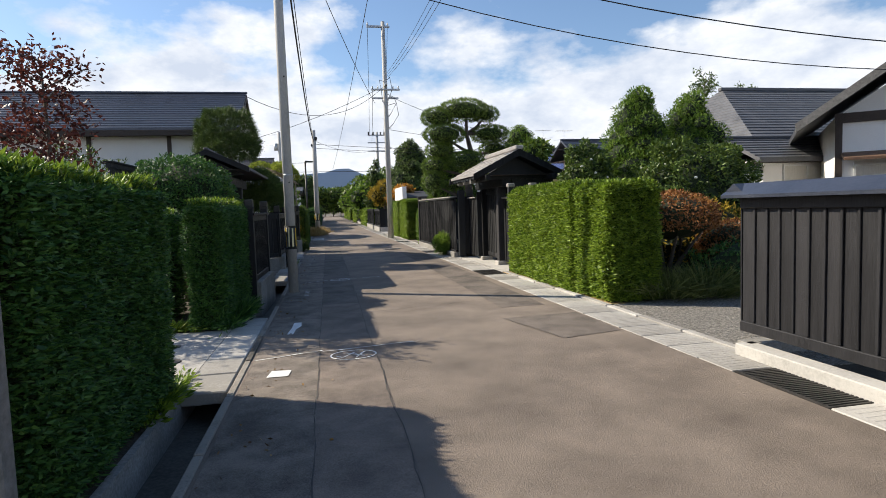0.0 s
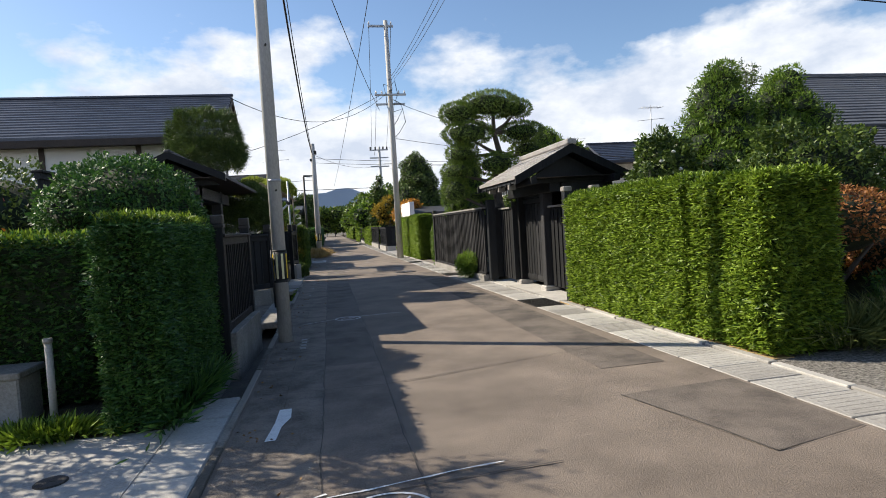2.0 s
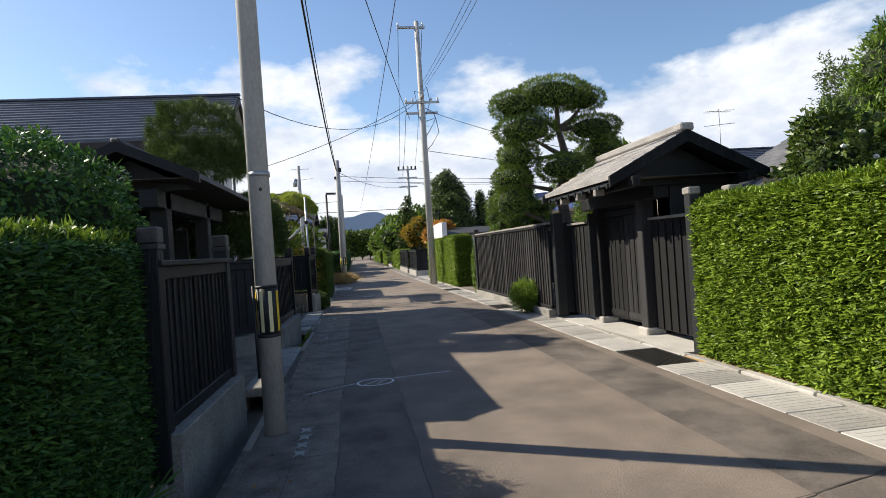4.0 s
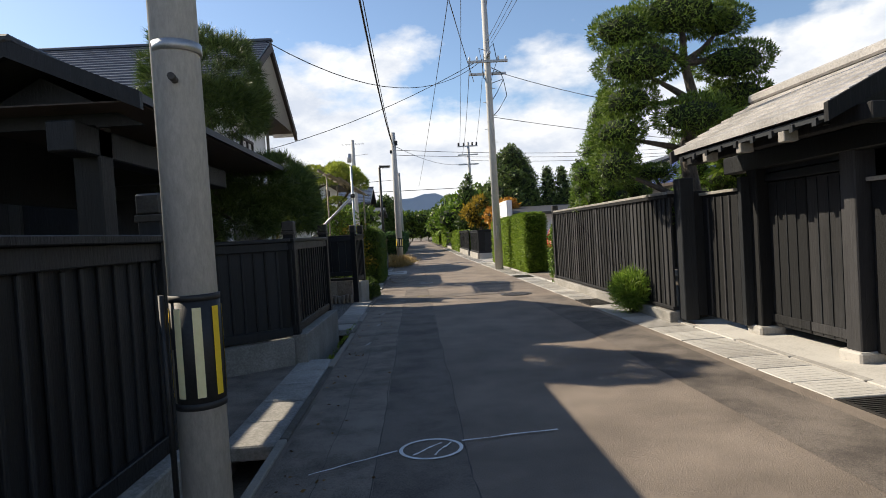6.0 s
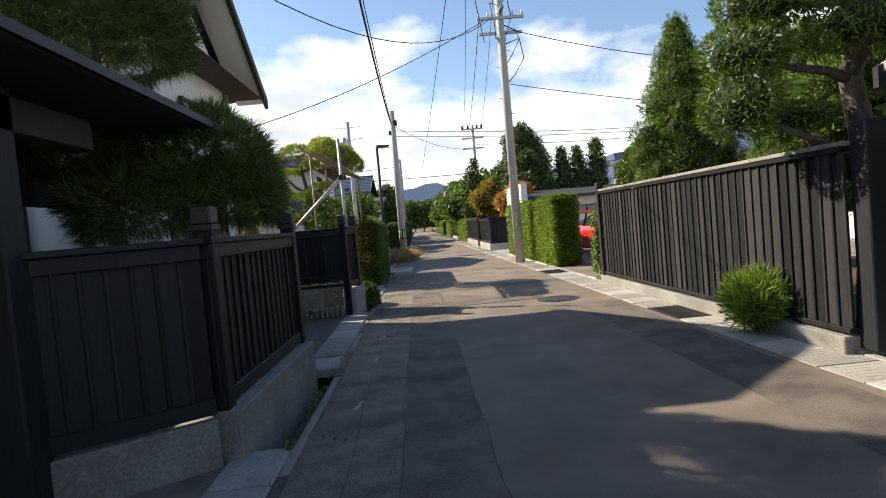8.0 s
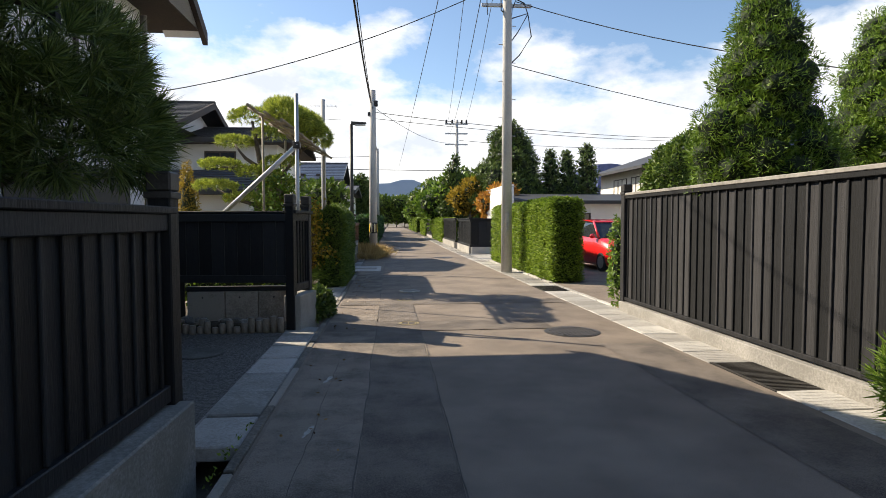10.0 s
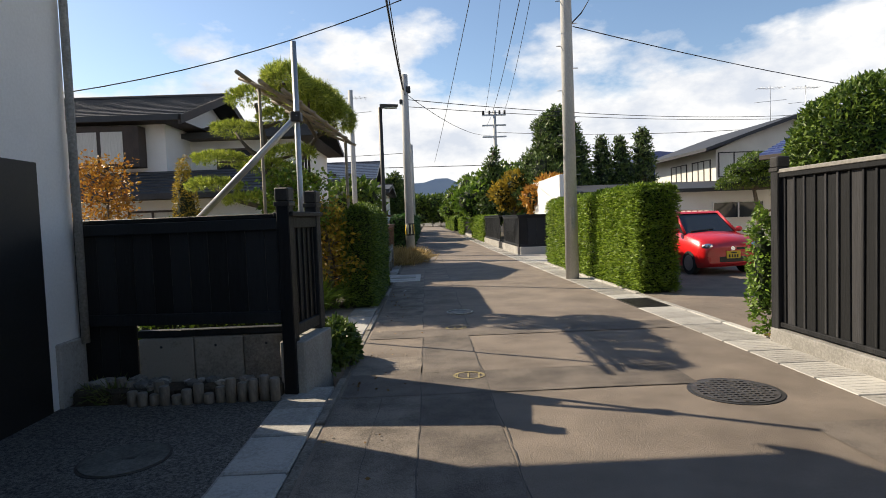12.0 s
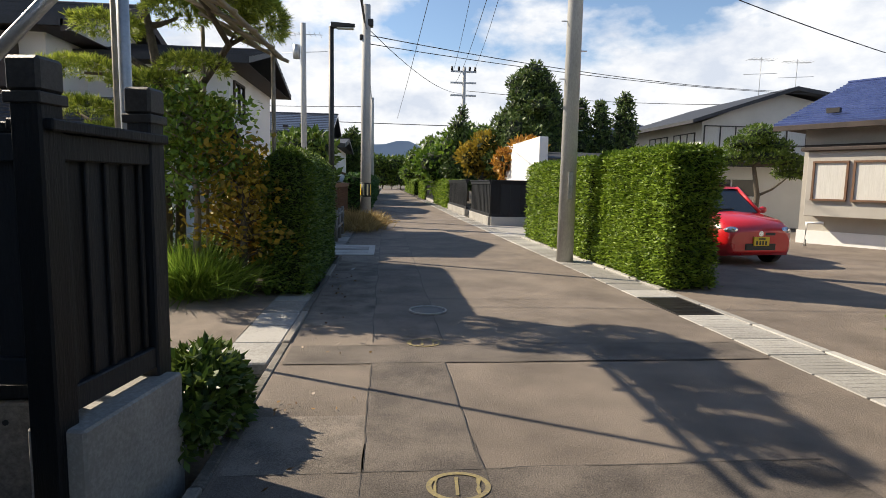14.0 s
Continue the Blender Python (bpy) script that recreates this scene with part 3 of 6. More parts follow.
for i in range(24):
    grate = box(0.03, 0.515, 0.01 + i * 0.041, 0.03 + i * 0.041, -0.05, 0.008, 0, grate)
me_grate = bpy.data.meshes.new("steel_grate")
grate.to_mesh(me_grate)
me_grate.materials.append(DARK_STEEL)
y, k = -10.0, 0
while y < 70:
    if abs(y - 4.0) < 0.01 or abs(y - 13.0) < 0.01 or abs(y - 20.0) < 0.01 or abs(y - 27.0) < 0.01:
        ob = new("steel_grate", me_grate)
        step = 1.0
    else:
        ob = new("drain_slab", me_slab)
        step = 0.5
    ob.parent = drain
    ob.location = (drain_x(y), y, random.uniform(-0.004, 0.004))
    y += step
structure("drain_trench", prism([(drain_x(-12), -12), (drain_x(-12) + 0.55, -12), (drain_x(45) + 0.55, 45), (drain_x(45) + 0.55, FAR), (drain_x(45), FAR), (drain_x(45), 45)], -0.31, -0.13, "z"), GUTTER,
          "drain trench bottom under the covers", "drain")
edge = thing("edging", "white concrete edging beside the drain covers", "kerb", kind="structure")
for a, b, h in ((-10, 5.6, 0.10), (5.6, 8.4, 0.02), (8.4, 13.4, 0.03), (13.4, 17.7, 0.012), (17.7, 24.6, 0.03), (24.6, 28.5, 0.012), (28.5, 36.2, 0.03)):
    y = a
    while y < b - 0.05:
        e = min(y + 0.98, b)
        x = drain_x(y) + 0.552
        part("edging_stone", box(x, x + 0.10, y, e - 0.01, -0.2, h, 0.008), CONCRETE_PALE, edge)
        y += 0.98
structure("gravel_yard", box(5.93, 16, 4.9, 8.6, -0.2, 0.004), GRAVEL, "grey gravel entrance between fence and hedge", "gravel")
structure("gate_forecourt", box(5.76, 6.9, 13.5, 17.8, -0.2, 0.008), CONCRETE_PALE, "pale concrete threshold before the gate", "pavement")
structure("car_park", prism([(5.62, 24.7), (16, 24.7), (16, 40.5), (6.4, 40.5), (6.4, 28.7), (5.6, 28.7)], -0.2, 0.004, "z"), ASPHALT, "asphalt parking yard beside the lane", "driveway")
structure("side_drive", box(5.2, 9, 36.3, 40.6, -0.2, 0.004), CONCRETE_PALE, "pale concrete side entrance", "driveway")
structure("needle_litter", prism([(5.85, 8.5), (6.15, 8.5), (5.95, 13.3), (5.7, 13.3)], -0.1, 0.016, "z"), LITTER, "dry brown hedge litter beside the edging", "litter")

# ---------------------------------------------------------------- fences and gates


def local(p0, p1):
    return math.degrees(math.atan2(p1[1] - p0[1], p1[0] - p0[0])), math.hypot(p1[0] - p0[0], p1[1] - p0[1])


def fence(label, p0, p1, base, z0, z1, mat, board=0.14, gap=0.02, batten=True, cap=0.09, cap_mat=None, front=-1, base_mat=None, base_w=0.14,
          posts=(), post_h=1.85, rail_h=0.10, name="board_fence", coping=False, base_lip=0.0, post_w=0.13):
    """A board fence from p0 to p1 on a concrete base. front: the side (local y) on which battens sit."""
    turn, L = local(p0, p1)
    ob = thing(name, label, "fence", (p0[0], p0[1], 0), turn)
    if base:
        part("concrete_base", box(0, L, -base_w / 2 + min(0, front * base_lip), base_w / 2 + max(0, front * base_lip), -0.29, base, 0.01), base_mat or CONCRETE, ob, "stained concrete base")
    part("bottom_rail", box(0, L, -0.045, 0.045, z0, z0 + rail_h, 0.006), mat, ob)
    part("top_rail", box(0, L, -0.05, 0.05, z1 - rail_h - 0.03, z1 - 0.03, 0.006), mat, ob)
    if coping:
        part("coping", prism([(-0.17, z1 - 0.03), (0.17, z1 - 0.03), (0.17, z1), (0, z1 + 0.11), (-0.17, z1)], -0.12, L + 0.12, "x"), ROOF_METAL, ob, "dark metal roof-shaped coping")
    elif cap:
        part("cap_board", box(-0.02, L + 0.02, -cap, cap, z1 - 0.03, z1 + 0.012, 0.006), cap_mat or mat, ob, "pale weathered cap board" if cap_mat else "")
    n = max(1, round(L / (board + 0.004)))
    w = L / n
    me_b = bpy.data.meshes.new("board")
    b = box(0.002, w - 0.002, -0.011, 0.011, z0 + rail_h * 0.4, z1 - rail_h * 0.6, 0.003)
    b.to_mesh(me_b)
    b.free()
    me_b.materials.append(mat)
    me_t = bpy.data.meshes.new("batten")
    b = box(-0.014, 0.014, 0.0, 0.018, z0 + rail_h, z1 - rail_h - 0.03, 0.004)
    b.to_mesh(me_t)
    b.free()
    me_t.materials.append(mat)
    for i in range(n):
        o = new("board", me_b)
        o.parent = ob
        o.location = (i * w, random.uniform(-0.003, 0.003), random.uniform(-0.004, 0.004))
        if batten:
            o = new("batten", me_t)
            o.parent = ob
            o.location = (i * w, 0.011 if front > 0 else -0.029, random.uniform(-0.01, 0.01))
            o.rotation_euler = (0, random.uniform(-0.004, 0.004), 0)
    for s in posts:
        post(ob, s * L, 0, post_h, mat, post_w)
    return ob


def post(ob, x, y, h, mat, w=0.13, base=0.0):
    p = part("post", box(x - w / 2, x + w / 2, y - w / 2, y + w / 2, base, h - 0.12, 0.008), mat, ob)
    part("post_collar", box(x - w / 2 - 0.012, x + w / 2 + 0.012, y - w / 2 - 0.012, y + w / 2 + 0.012, h - 0.16, h - 0.12, 0.004), DARK_STEEL, p)
    part("post_cap", box(x - w / 2 - 0.006, x + w / 2 + 0.006, y - w / 2 - 0.006, y + w / 2 + 0.006, h - 0.12, h, 0.012), DARK_STEEL, p, "dark metal post cap")


# fence beside the gravel entrance
f0 = fence("tall black board fence with battens and a metal coping on concrete", (5.80, -2.0), (5.78, 5.5), 0.12, 0.24, 1.58, WOOD_DARK, 0.155, front=1, base_mat=CONCRETE_PALE, coping=True, base_w=0.2)
f0b = fence("black board fence return beside the gravel yard", (5.78, 5.5), (8.2, 5.5), 0.12, 0.24, 1.58, WOOD_DARK, 0.155, front=1, coping=True, base_w=0.2)
# long fence after the gate
f1 = fence("long weathered black board fence with grey cap on concrete", (5.62, 17.75), (5.56, 24.4), 0.16, 0.18, 1.87, WOOD_WORN, 0.15, front=1, cap=0.06, cap_mat=WOOD_GREY, rail_h=0.05, base_lip=0.03)
post(f1, 6.62, 0, 2.02, WOOD_WORN)
f1b = fence("weathered board fence return at the parking yard", (5.56, 24.4), (9.0, 24.5), 0.16, 0.18, 1.87, WOOD_WORN, 0.20, front=1, cap=0.06, cap_mat=WOOD_GREY, rail_h=0.05)
# left fences
fA = fence("black slatted board fence on a stained concrete base", (0.43, 11.1), (0.48, 13.1), 0.34, 0.34, 1.55, WOOD_BLACK, 0.13, front=-1, posts=(0.02, 0.98), post_h=1.80, base_w=0.18, base_lip=0.05)
fA2 = fence("black board fence return towards the gate", (0.44, 13.2), (-0.5, 13.9), 0.34, 0.34, 1.5, WOOD_BLACK, 0.13, front=-1)
fB2 = fence("black board fence return towards the gate on concrete", (-0.40, 16.2), (0.40, 16.72), 0.33, 0.36, 1.52, WOOD_BLACK, 0.13, front=-1, batten=True)
fB = fence("black board fence with battens on a stained concrete base", (0.42, 16.75), (0.48, 19.05), 0.36, 0.38, 1.52, WOOD_BLACK, 0.15, front=-1, posts=(0.03, 0.99), post_h=1.74, base_w=0.18, base_lip=0.06, cap=0.07)
fC = fence("black board fence panel raised above its concrete footing", (-2.6, 23.6), (0.48, 23.26), 0, 0.63, 1.57, WOOD_BLACK, 0.17, front=-1, batten=False, cap=0.03)
fC2 = fence("short black board fence on a pale concrete wall", (0.50, 23.22), (0.62, 23.9), 0.46, 0.50, 1.58, WOOD_BLACK, 0.12, front=-1, posts=(0.03, 0.97), post_h=1.80, base_w=0.2, base_lip=0.03, base_mat=CONCRETE_PALE, post_w=0.115)
bed = structure("planting_bed", box(-1.35, 0.42, 23.14, 23.36, -0.1, 0.12, 0.02), SOIL, "dark soil bed behind the log edging", "soil")
low = thing("garden_wall", "low stained concrete wall under the black fence", "wall", (0, 0, 0))
# darker kerb concrete puts the shade under the fence into the panels
for x0, x1 in ((-0.88, -0.40), (-0.39, 0.04), (0.05, 0.42)):
    part("wall_panel", box(x0, x1, 23.37, 23.5, -0.1, 0.505, 0.008), KERB, low, "stained concrete wall panel darkened for shade")
part("wall_rail", box(-0.9, 0.45, 23.40, 23.47, 0.51, 0.575, 0.006), WOOD_BLACK, low, "black timber rail")
for x in (-0.68, -0.2, 0.25):
    part("tie_hole", tube([(x, 23.366, 0.43), (x, 23.372, 0.43)], 0.012, 8), BLACK_PLASTIC, low)
lowp = thing("skirting_fence", "black board skirting panel beside the garage", "fence", (0, 0, 0))
for i in range(10):
    part("board", box(-2.6 + i * 0.165, -2.44 + i * 0.165, 23.5, 23.53, 0.0, 0.8, 0.004), WOOD_BLACK, lowp)
random.seed(9)
for i in range(14):
    h = random.uniform(0.10, 0.2) if i < 9 else random.uniform(0.18, 0.26)
    x = -0.80 + i * 0.092
    lg = thing("edging_log", "short upright wooden log edging the bed", "log", (x, 23.06 - 0.02 * (i % 2), -0.02), group="logs edging the bed")
    part("log", tube([(0, 0, 0), (0, 0, h * 0.97), (0, 0, h)], [0.043, 0.043, 0.037], 10), BARK_PALE, lg)
    part("cut_top", disc(0, 0, h, 0.036, 0.004, 10), WOOD_GREY, lg)
for i in range(9):
    h = random.uniform(0.12, 0.2)
    lg = thing("edging_log", "short upright wooden log edging the bed", "log", (-0.62 - i * 0.075, 23.16 + i * 0.022, 0.0), group="logs edging the bed")
    part("log", tube([(0, 0, 0), (0, 0, h * 0.97), (0, 0, h)], [0.042, 0.042, 0.036], 10), BARK_PALE, lg)
    part("cut_top", disc(0, 0, h, 0.035, 0.004, 10), WOOD_GREY, lg)
for i in range(26):
    x, y = random.uniform(-1.3, 0.3), random.uniform(23.18, 23.34)
    r = random.uniform(0.04, 0.09)
    st = link_mesh("garden_stone", lump((0, 0, r * 0.4), (r, r * 0.8, r * 0.6), None, 0.4, 1), STONE)
    st.location = (x, y, 0.115)
    tagged(st, "rounded grey garden stone in the bed", "stone", "stones in the bed")

# right gate with its roof
gate = thing("roofed_gate", "closed black timber gate with a small weathered grey roof", "gate", (0, 0, 0))
GX = 6.22
for y in (15.03, 16.6):
    p = part("gate_post", box(GX - 0.11, GX + 0.11, y - 0.10, y + 0.10, 0.1, 2.25, 0.012), WOOD_WORN, gate)
    part("stone_foot", box(GX - 0.16, GX + 0.16, y - 0.15, y + 0.15, -0.02, 0.11, 0.02), CONCRETE, p, "stone post footing")
for y in (15.03, 16.6):
    part("rear_post", box(7.35, 7.5, y - 0.07, y + 0.07, 0.0, 2.2, 0.01), WOOD_BLACK, gate)
part("lintel", box(GX - 0.12, GX + 0.12, 14.5, 17.2, 2.02, 2.24, 0.012), WOOD_BLACK, gate)
part("door_head", box(GX + 0.0, GX + 0.1, 15.13, 16.5, 1.86, 1.96, 0.008), WOOD_BLACK, gate)
for y0, y1 in ((15.14, 15.80), (15.82, 16.49)):
    d = part("door_leaf", box(GX + 0.03, GX + 0.075, y0, y1, 0.12, 1.85, 0.006), WOOD_WORN, gate, "weathered plank door")
    for k in range(1, 4):
        yy = y0 + (y1 - y0) * k / 4
        part("plank_joint", box(GX + 0.02, GX + 0.035, yy - 0.006, yy + 0.006, 0.14, 1.83), WOOD_BLACK, d)
    part("door_rail", box(GX + 0.015, GX + 0.04, y0, y1, 0.16, 0.26, 0.004), WOOD_WORN, d)
for y0, y1, x, h in ((13.3, 14.9, GX + 0.02, 1.72), (16.72, 17.62, GX - 0.22, 1.78)):
    w = part("wing_panel", box(x, x + 0.05, y0, y1, 0.10, h, 0.006), WOOD_WORN, gate, "weathered plank side panel")
    n = round((y1 - y0) / 0.2)
    for k in range(1, n):
        part("batten", box(x - 0.02, x + 0.005, y0 + k * (y1 - y0) / n - 0.015, y0 + k * (y1 - y0) / n + 0.015, 0.12, h - 0.04, 0.003), WOOD_WORN, w)
    part("cap_board", box(x - 0.05, x + 0.1, y0, y1, h, h + 0.04, 0.004), WOOD_GREY, w)
part("filler_panel", box(6.0, 6.28, 16.64, 16.72, 0.1, 1.95, 0.004), WOOD_BLACK, gate)
part("corner_post", box(5.66, 5.86, 17.55, 17.75, 0.05, 2.04, 0.01), WOOD_BLACK, gate)
part("corner_panel", box(5.76, 6.1, 17.6, 17.66, 0.1, 1.85, 0.006), WOOD_BLACK, gate)
for x in (5.93, 6.46):
    q = part("short_post", box(x - 0.065, x + 0.065, 13.24, 13.37, 0.0, 1.96, 0.01), WOOD_BLACK, gate)
    part("post_cap", box(x - 0.08, x + 0.08, 13.225, 13.385, 1.96, 2.05, 0.015), WOOD_GREY, q, "pale metal post cap")
part("post_panel", box(6.0, 6.4, 13.29, 13.33, 0.1, 1.8, 0.005), WOOD_BLACK, gate)
for y0 in (14.52, 16.75):
    part("side_panel", box(6.36, 7.4, y0, y0 + 0.05, 0.05, 2.25, 0.006), WOOD_BLACK, gate, "black boarded side of the gate")
part("upper_panel", box(GX + 0.03, GX + 0.07, 15.13, 16.5, 1.97, 2.03, 0.004), WOOD_BLACK, gate)
part("rear_panel", box(7.44, 7.48, 14.55, 16.75, 0.05, 2.3, 0.006), WOOD_BLACK, gate, "dark boarding behind the gate")
for y in (14.8, 15.5, 16.2):
    part("rafter_end", box(5.36, 5.5, y, y + 0.09, 2.12, 2.22, 0.006), WOOD_GREY, gate, "pale weathered beam end")


def gable_roof(ob, x0, x1, y0, y1, eave, ridge, axis, mat, thick=0.06, courses=0, lip=0.02, ridge_cap=None, mid=None, name="roof"):
    """A ridged roof over a rectangle; the ridge runs along the axis. courses: stepped rows up each slope."""
    r = part(name, box(x0 + 0.05, x1 - 0.05, y0 + 0.05, y1 - 0.05, eave - thick, eave - thick + 0.01), TRIM_BROWN, ob)
    if axis == "y":
        m = (x0 + x1) / 2 if mid is None else mid
        sides = ((x0, m), (x1, m))
    else:
        m = (y0 + y1) / 2 if mid is None else mid
        sides = ((y0, m), (y1, m))
    for e, top in sides:
        n = courses or 1
        for i in range(n):
            u0, u1 = i / n, (i + 1) / n
            a, b = e + (top - e) * u0, e + (top - e) * u1
            za, zb = eave + (ridge - eave) * u0, eave + (ridge - eave) * u1
            k = lip if courses else 0
            outline = [(a, za + k), (b, zb + 0.0), (b, zb - thick), (a, za - thick)]
            part("roof_course" if courses else "roof_slope", prism(outline, y0, y1, "y") if axis == "y" else prism(outline, x0, x1, "x"), mat, r)
    if ridge_cap:
        s = ridge_cap
        if axis == "y":
            c = box(m - s, m + s, y0 - 0.04, y1 + 0.04, ridge - 0.02, ridge + s * 0.9, 0.02)
        else:
            c = box(x0 - 0.04, x1 + 0.04, m - s, m + s, ridge - 0.02, ridge + s * 0.9, 0.02)
        part("ridge_cap", c, mat, r)
    return r



def hip_roof(ob, x0, x1, y0, y1, eave, ridge, inset, mat, courses=14, thick=0.1):
    """A hipped roof with its ridge along x, each row of covering a part."""
    my = (y0 + y1) / 2
    r = part("roof", box(x0 + 0.05, x1 - 0.05, y0 + 0.05, y1 - 0.05, eave - thick, eave - thick + 0.02), TRIM_BROWN, ob)
    for i in range(courses):
        u0, u1 = i / courses, (i + 1) / courses
        bm = bmesh.new()
        lo = [(x0 + inset * u0, y0 + (my - y0) * u0), (x1 - inset * u0, y0 + (my - y0) * u0), (x1 - inset * u0, y1 - (y1 - my) * u0), (x0 + inset * u0, y1 - (y1 - my) * u0)]
        hi = [(x0 + inset * u1, y0 + (my - y0) * u1), (x1 - inset * u1, y0 + (my - y0) * u1), (x1 - inset * u1, y1 - (y1 - my) * u1), (x0 + inset * u1, y1 - (y1 - my) * u1)]
        za, zb = eave + (ridge - eave) * u0, eave + (ridge - eave) * u1
        a_ = [bm.verts.new((*p, za + 0.03)) for p in lo]
        b_ = [bm.verts.new((*p, zb)) for p in hi]
        c_ = [bm.verts.new((*p, za - (thick if i == 0 else 0.0))) for p in lo]
        for k in range(4):
            bm.faces.new((a_[k], a_[(k + 1) % 4], b_[(k + 1) % 4], b_[k]))
            bm.faces.new((c_[k], c_[(k + 1) % 4], a_[(k + 1) % 4], a_[k]))
        part("roof_course", bm, mat, r)
    part("ridge_cap", box(x0 + inset - 0.1, x1 - inset + 0.1, my - 0.1, my + 0.1, ridge - 0.03, ridge + 0.1, 0.02), mat, r)
    return r


gable_roof(gate, 5.32, 7.62, 14.15, 16.95, 2.34, 2.92, "y", ROOF_GATE, 0.05, 7, 0.018, 0.10, mid=6.45)
part("roof_lining", prism([(5.36, 2.27), (6.45, 2.84), (7.58, 2.27), (7.58, 2.22), (6.45, 2.78), (5.36, 2.22)], 14.2, 16.9, "y"), WOOD_BLACK, gate)
for y in (14.12, 16.93):
    part("barge_board", prism([(5.28, 2.33), (6.45, 2.92), (7.66, 2.33), (7.66, 2.18), (6.45, 2.75), (5.28, 2.18)], y, y + 0.05, "y"), WOOD_WORN, gate, "weathered barge board")
part("gable_panel", prism([(5.5, 2.2), (7.45, 2.2), (6.45, 2.74)], 14.45, 14.5, "y"), WOOD_BLACK, gate)
for x in (5.6, 7.3):
    part("purlin", box(x - 0.06, x + 0.06, 14.0, 17.05, 2.16, 2.30, 0.01), WOOD_WORN, gate)
for k in range(9):
    y = 14.35 + k * 0.3
    part("rafter", prism([(5.34, 2.18), (5.34, 2.24), (6.2, 2.68), (6.2, 2.60)], y, y + 0.05, "y"), WOOD_BLACK, gate)

# left gate with its roof, one leaf standing open inwards
lgate = thing("roofed_gate", "black timber gate with dark metal roof and open door", "gate", (0, 0, 0))
LX = -0.44
for y in (14.2, 16.1):
    p = part("gate_post", box(LX - 0.1, LX + 0.1, y - 0.1, y + 0.1, 0.06, 2.45, 0.012), WOOD_BLACK, lgate)
    part("stone_foot", box(LX - 0.15, LX + 0.15, y - 0.15, y + 0.15, 0.0, 0.07, 0.015), CONCRETE, p, "stone post footing")
for y in (14.2, 16.1):
    part("rear_post", box(-1.75, -1.6, y + 0.35, y + 0.5, 0.0, 2.4, 0.01), WOOD_BLACK, lgate)
part("lintel", box(LX - 0.1, LX + 0.1, 13.8, 17.0, 2.2, 2.42, 0.012), WOOD_BLACK, lgate)
part("door_leaf", box(-2.5, -0.78, 16.50, 16.55, 0.12, 2.08, 0.006), WOOD_BLACK, lgate, "black plank door standing open")
# board added under the rear eave to keep sun off the forecourt
part("rear_board", box(-1.5, -1.46, 13.8, 18.5, 1.95, 2.54, 0.006), WOOD_BLACK, lgate)
part("tie_beam", box(-1.75, -0.5, 16.05, 16.2, 2.2, 2.4, 0.01), WOOD_BLACK, lgate)
gable_roof(lgate, -1.55, 0.12, 13.75, 18.6, 2.58, 2.95, "y", ROOF_BLACK, 0.06, 0, 0, 0.05, mid=-0.72)
for y in (13.72, 18.58):
    part("barge_board", prism([(-1.58, 2.57), (-0.72, 2.96), (0.15, 2.57), (0.15, 2.45), (-0.72, 2.84), (-1.58, 2.45)], y, y + 0.05, "y"), WOOD_BLACK, lgate)
part("gable_panel", prism([(-1.4, 2.42), (0.0, 2.42), (-0.72, 2.8)], 14.1, 14.15, "y"), WOOD_BLACK, lgate)

# mostly hidden screen, added to shade the entrance in front of the gate
fS = fence("tall dark board screen added behind the gate to block sun", (-2.7, 13.9), (-2.7, 19.6), 0, 0.03, 2.75, WOOD_BLACK, 0.2, front=1, batten=False)

# ---------------------------------------------------------------- poles, lamps and cables


def utility_pole(label, x, y, h, r0, r1, band_z, lean=0.0, flip=1):
    ob = thing("utility_pole", label, "utility pole", (x, y, 0))
    part("pole", tube([(0, 0, -0.3), (lean * 0.5, 0, h / 2), (lean, 0, h)], [r0, (r0 + r1) / 2, r1], 24), CONCRETE_POLE, ob)
    if band_z:
        r = r0 - (r0 - r1) * band_z / h + 0.0015
        s = part("warning_sleeve", tube([(0, 0, band_z), (0, 0, band_z + 0.42)], r, 24), RUBBER, ob, "black and yellow striped warning sleeve")
        for k in range(8):
            a = 2 * math.pi * (k + 0.5) / 8
            bm = bmesh.new()
            q = []
            for da in (-0.16, -0.05, 0.06, 0.17):
                q.append((math.cos(a + da) * (r + 0.003), math.sin(a + da) * (r + 0.003)))
            lo = [bm.verts.new((*p, band_z + 0.035)) for p in q]
            hi = [bm.verts.new((*p, band_z + 0.385)) for p in q]
            for i in range(3):
                bm.faces.new((lo[i], lo[i + 1], hi[i + 1], hi[i]))
            part("stripe", bm, YELLOW_PALE if k in (5, 6) else YELLOW, s)
        part("sleeve_edge", tube([(0, 0, band_z - 0.015), (0, 0, band_z + 0.012)], r + 0.0015, 24), RUBBER, s)
        part("sleeve_edge", tube([(0, 0, band_z + 0.41), (0, 0, band_z + 0.435)], r + 0.0015, 24), RUBBER, s)
    return ob


p1 = utility_pole("grey concrete utility pole with a striped warning sleeve at the gutter", 1.065, 12.03, 8.6, 0.096, 0.078, 0.86, -0.02)
part("steel_band", tube([(0, 0, 2.24), (0, 0, 2.28)], 0.095, 24), STEEL, p1)
part("bolt", tube([(0.02, -0.09, 2.12), (0.03, -0.15, 2.12)], 0.014, 8), DARK_STEEL, p1)
part("bolt", tube([(0.02, -0.08, 4.1), (0.03, -0.14, 4.1)], 0.014, 8), DARK_STEEL, p1)
part("conduit", tube([(-0.10, -0.06, 0.5), (-0.105, -0.06, 1.3)], 0.012, 8), RUBBER, p1)
p2 = utility_pole("tall grey concrete power pole with crossarms beside the hedge", 5.05, 31.4, 11.3, 0.155, 0.10, None)
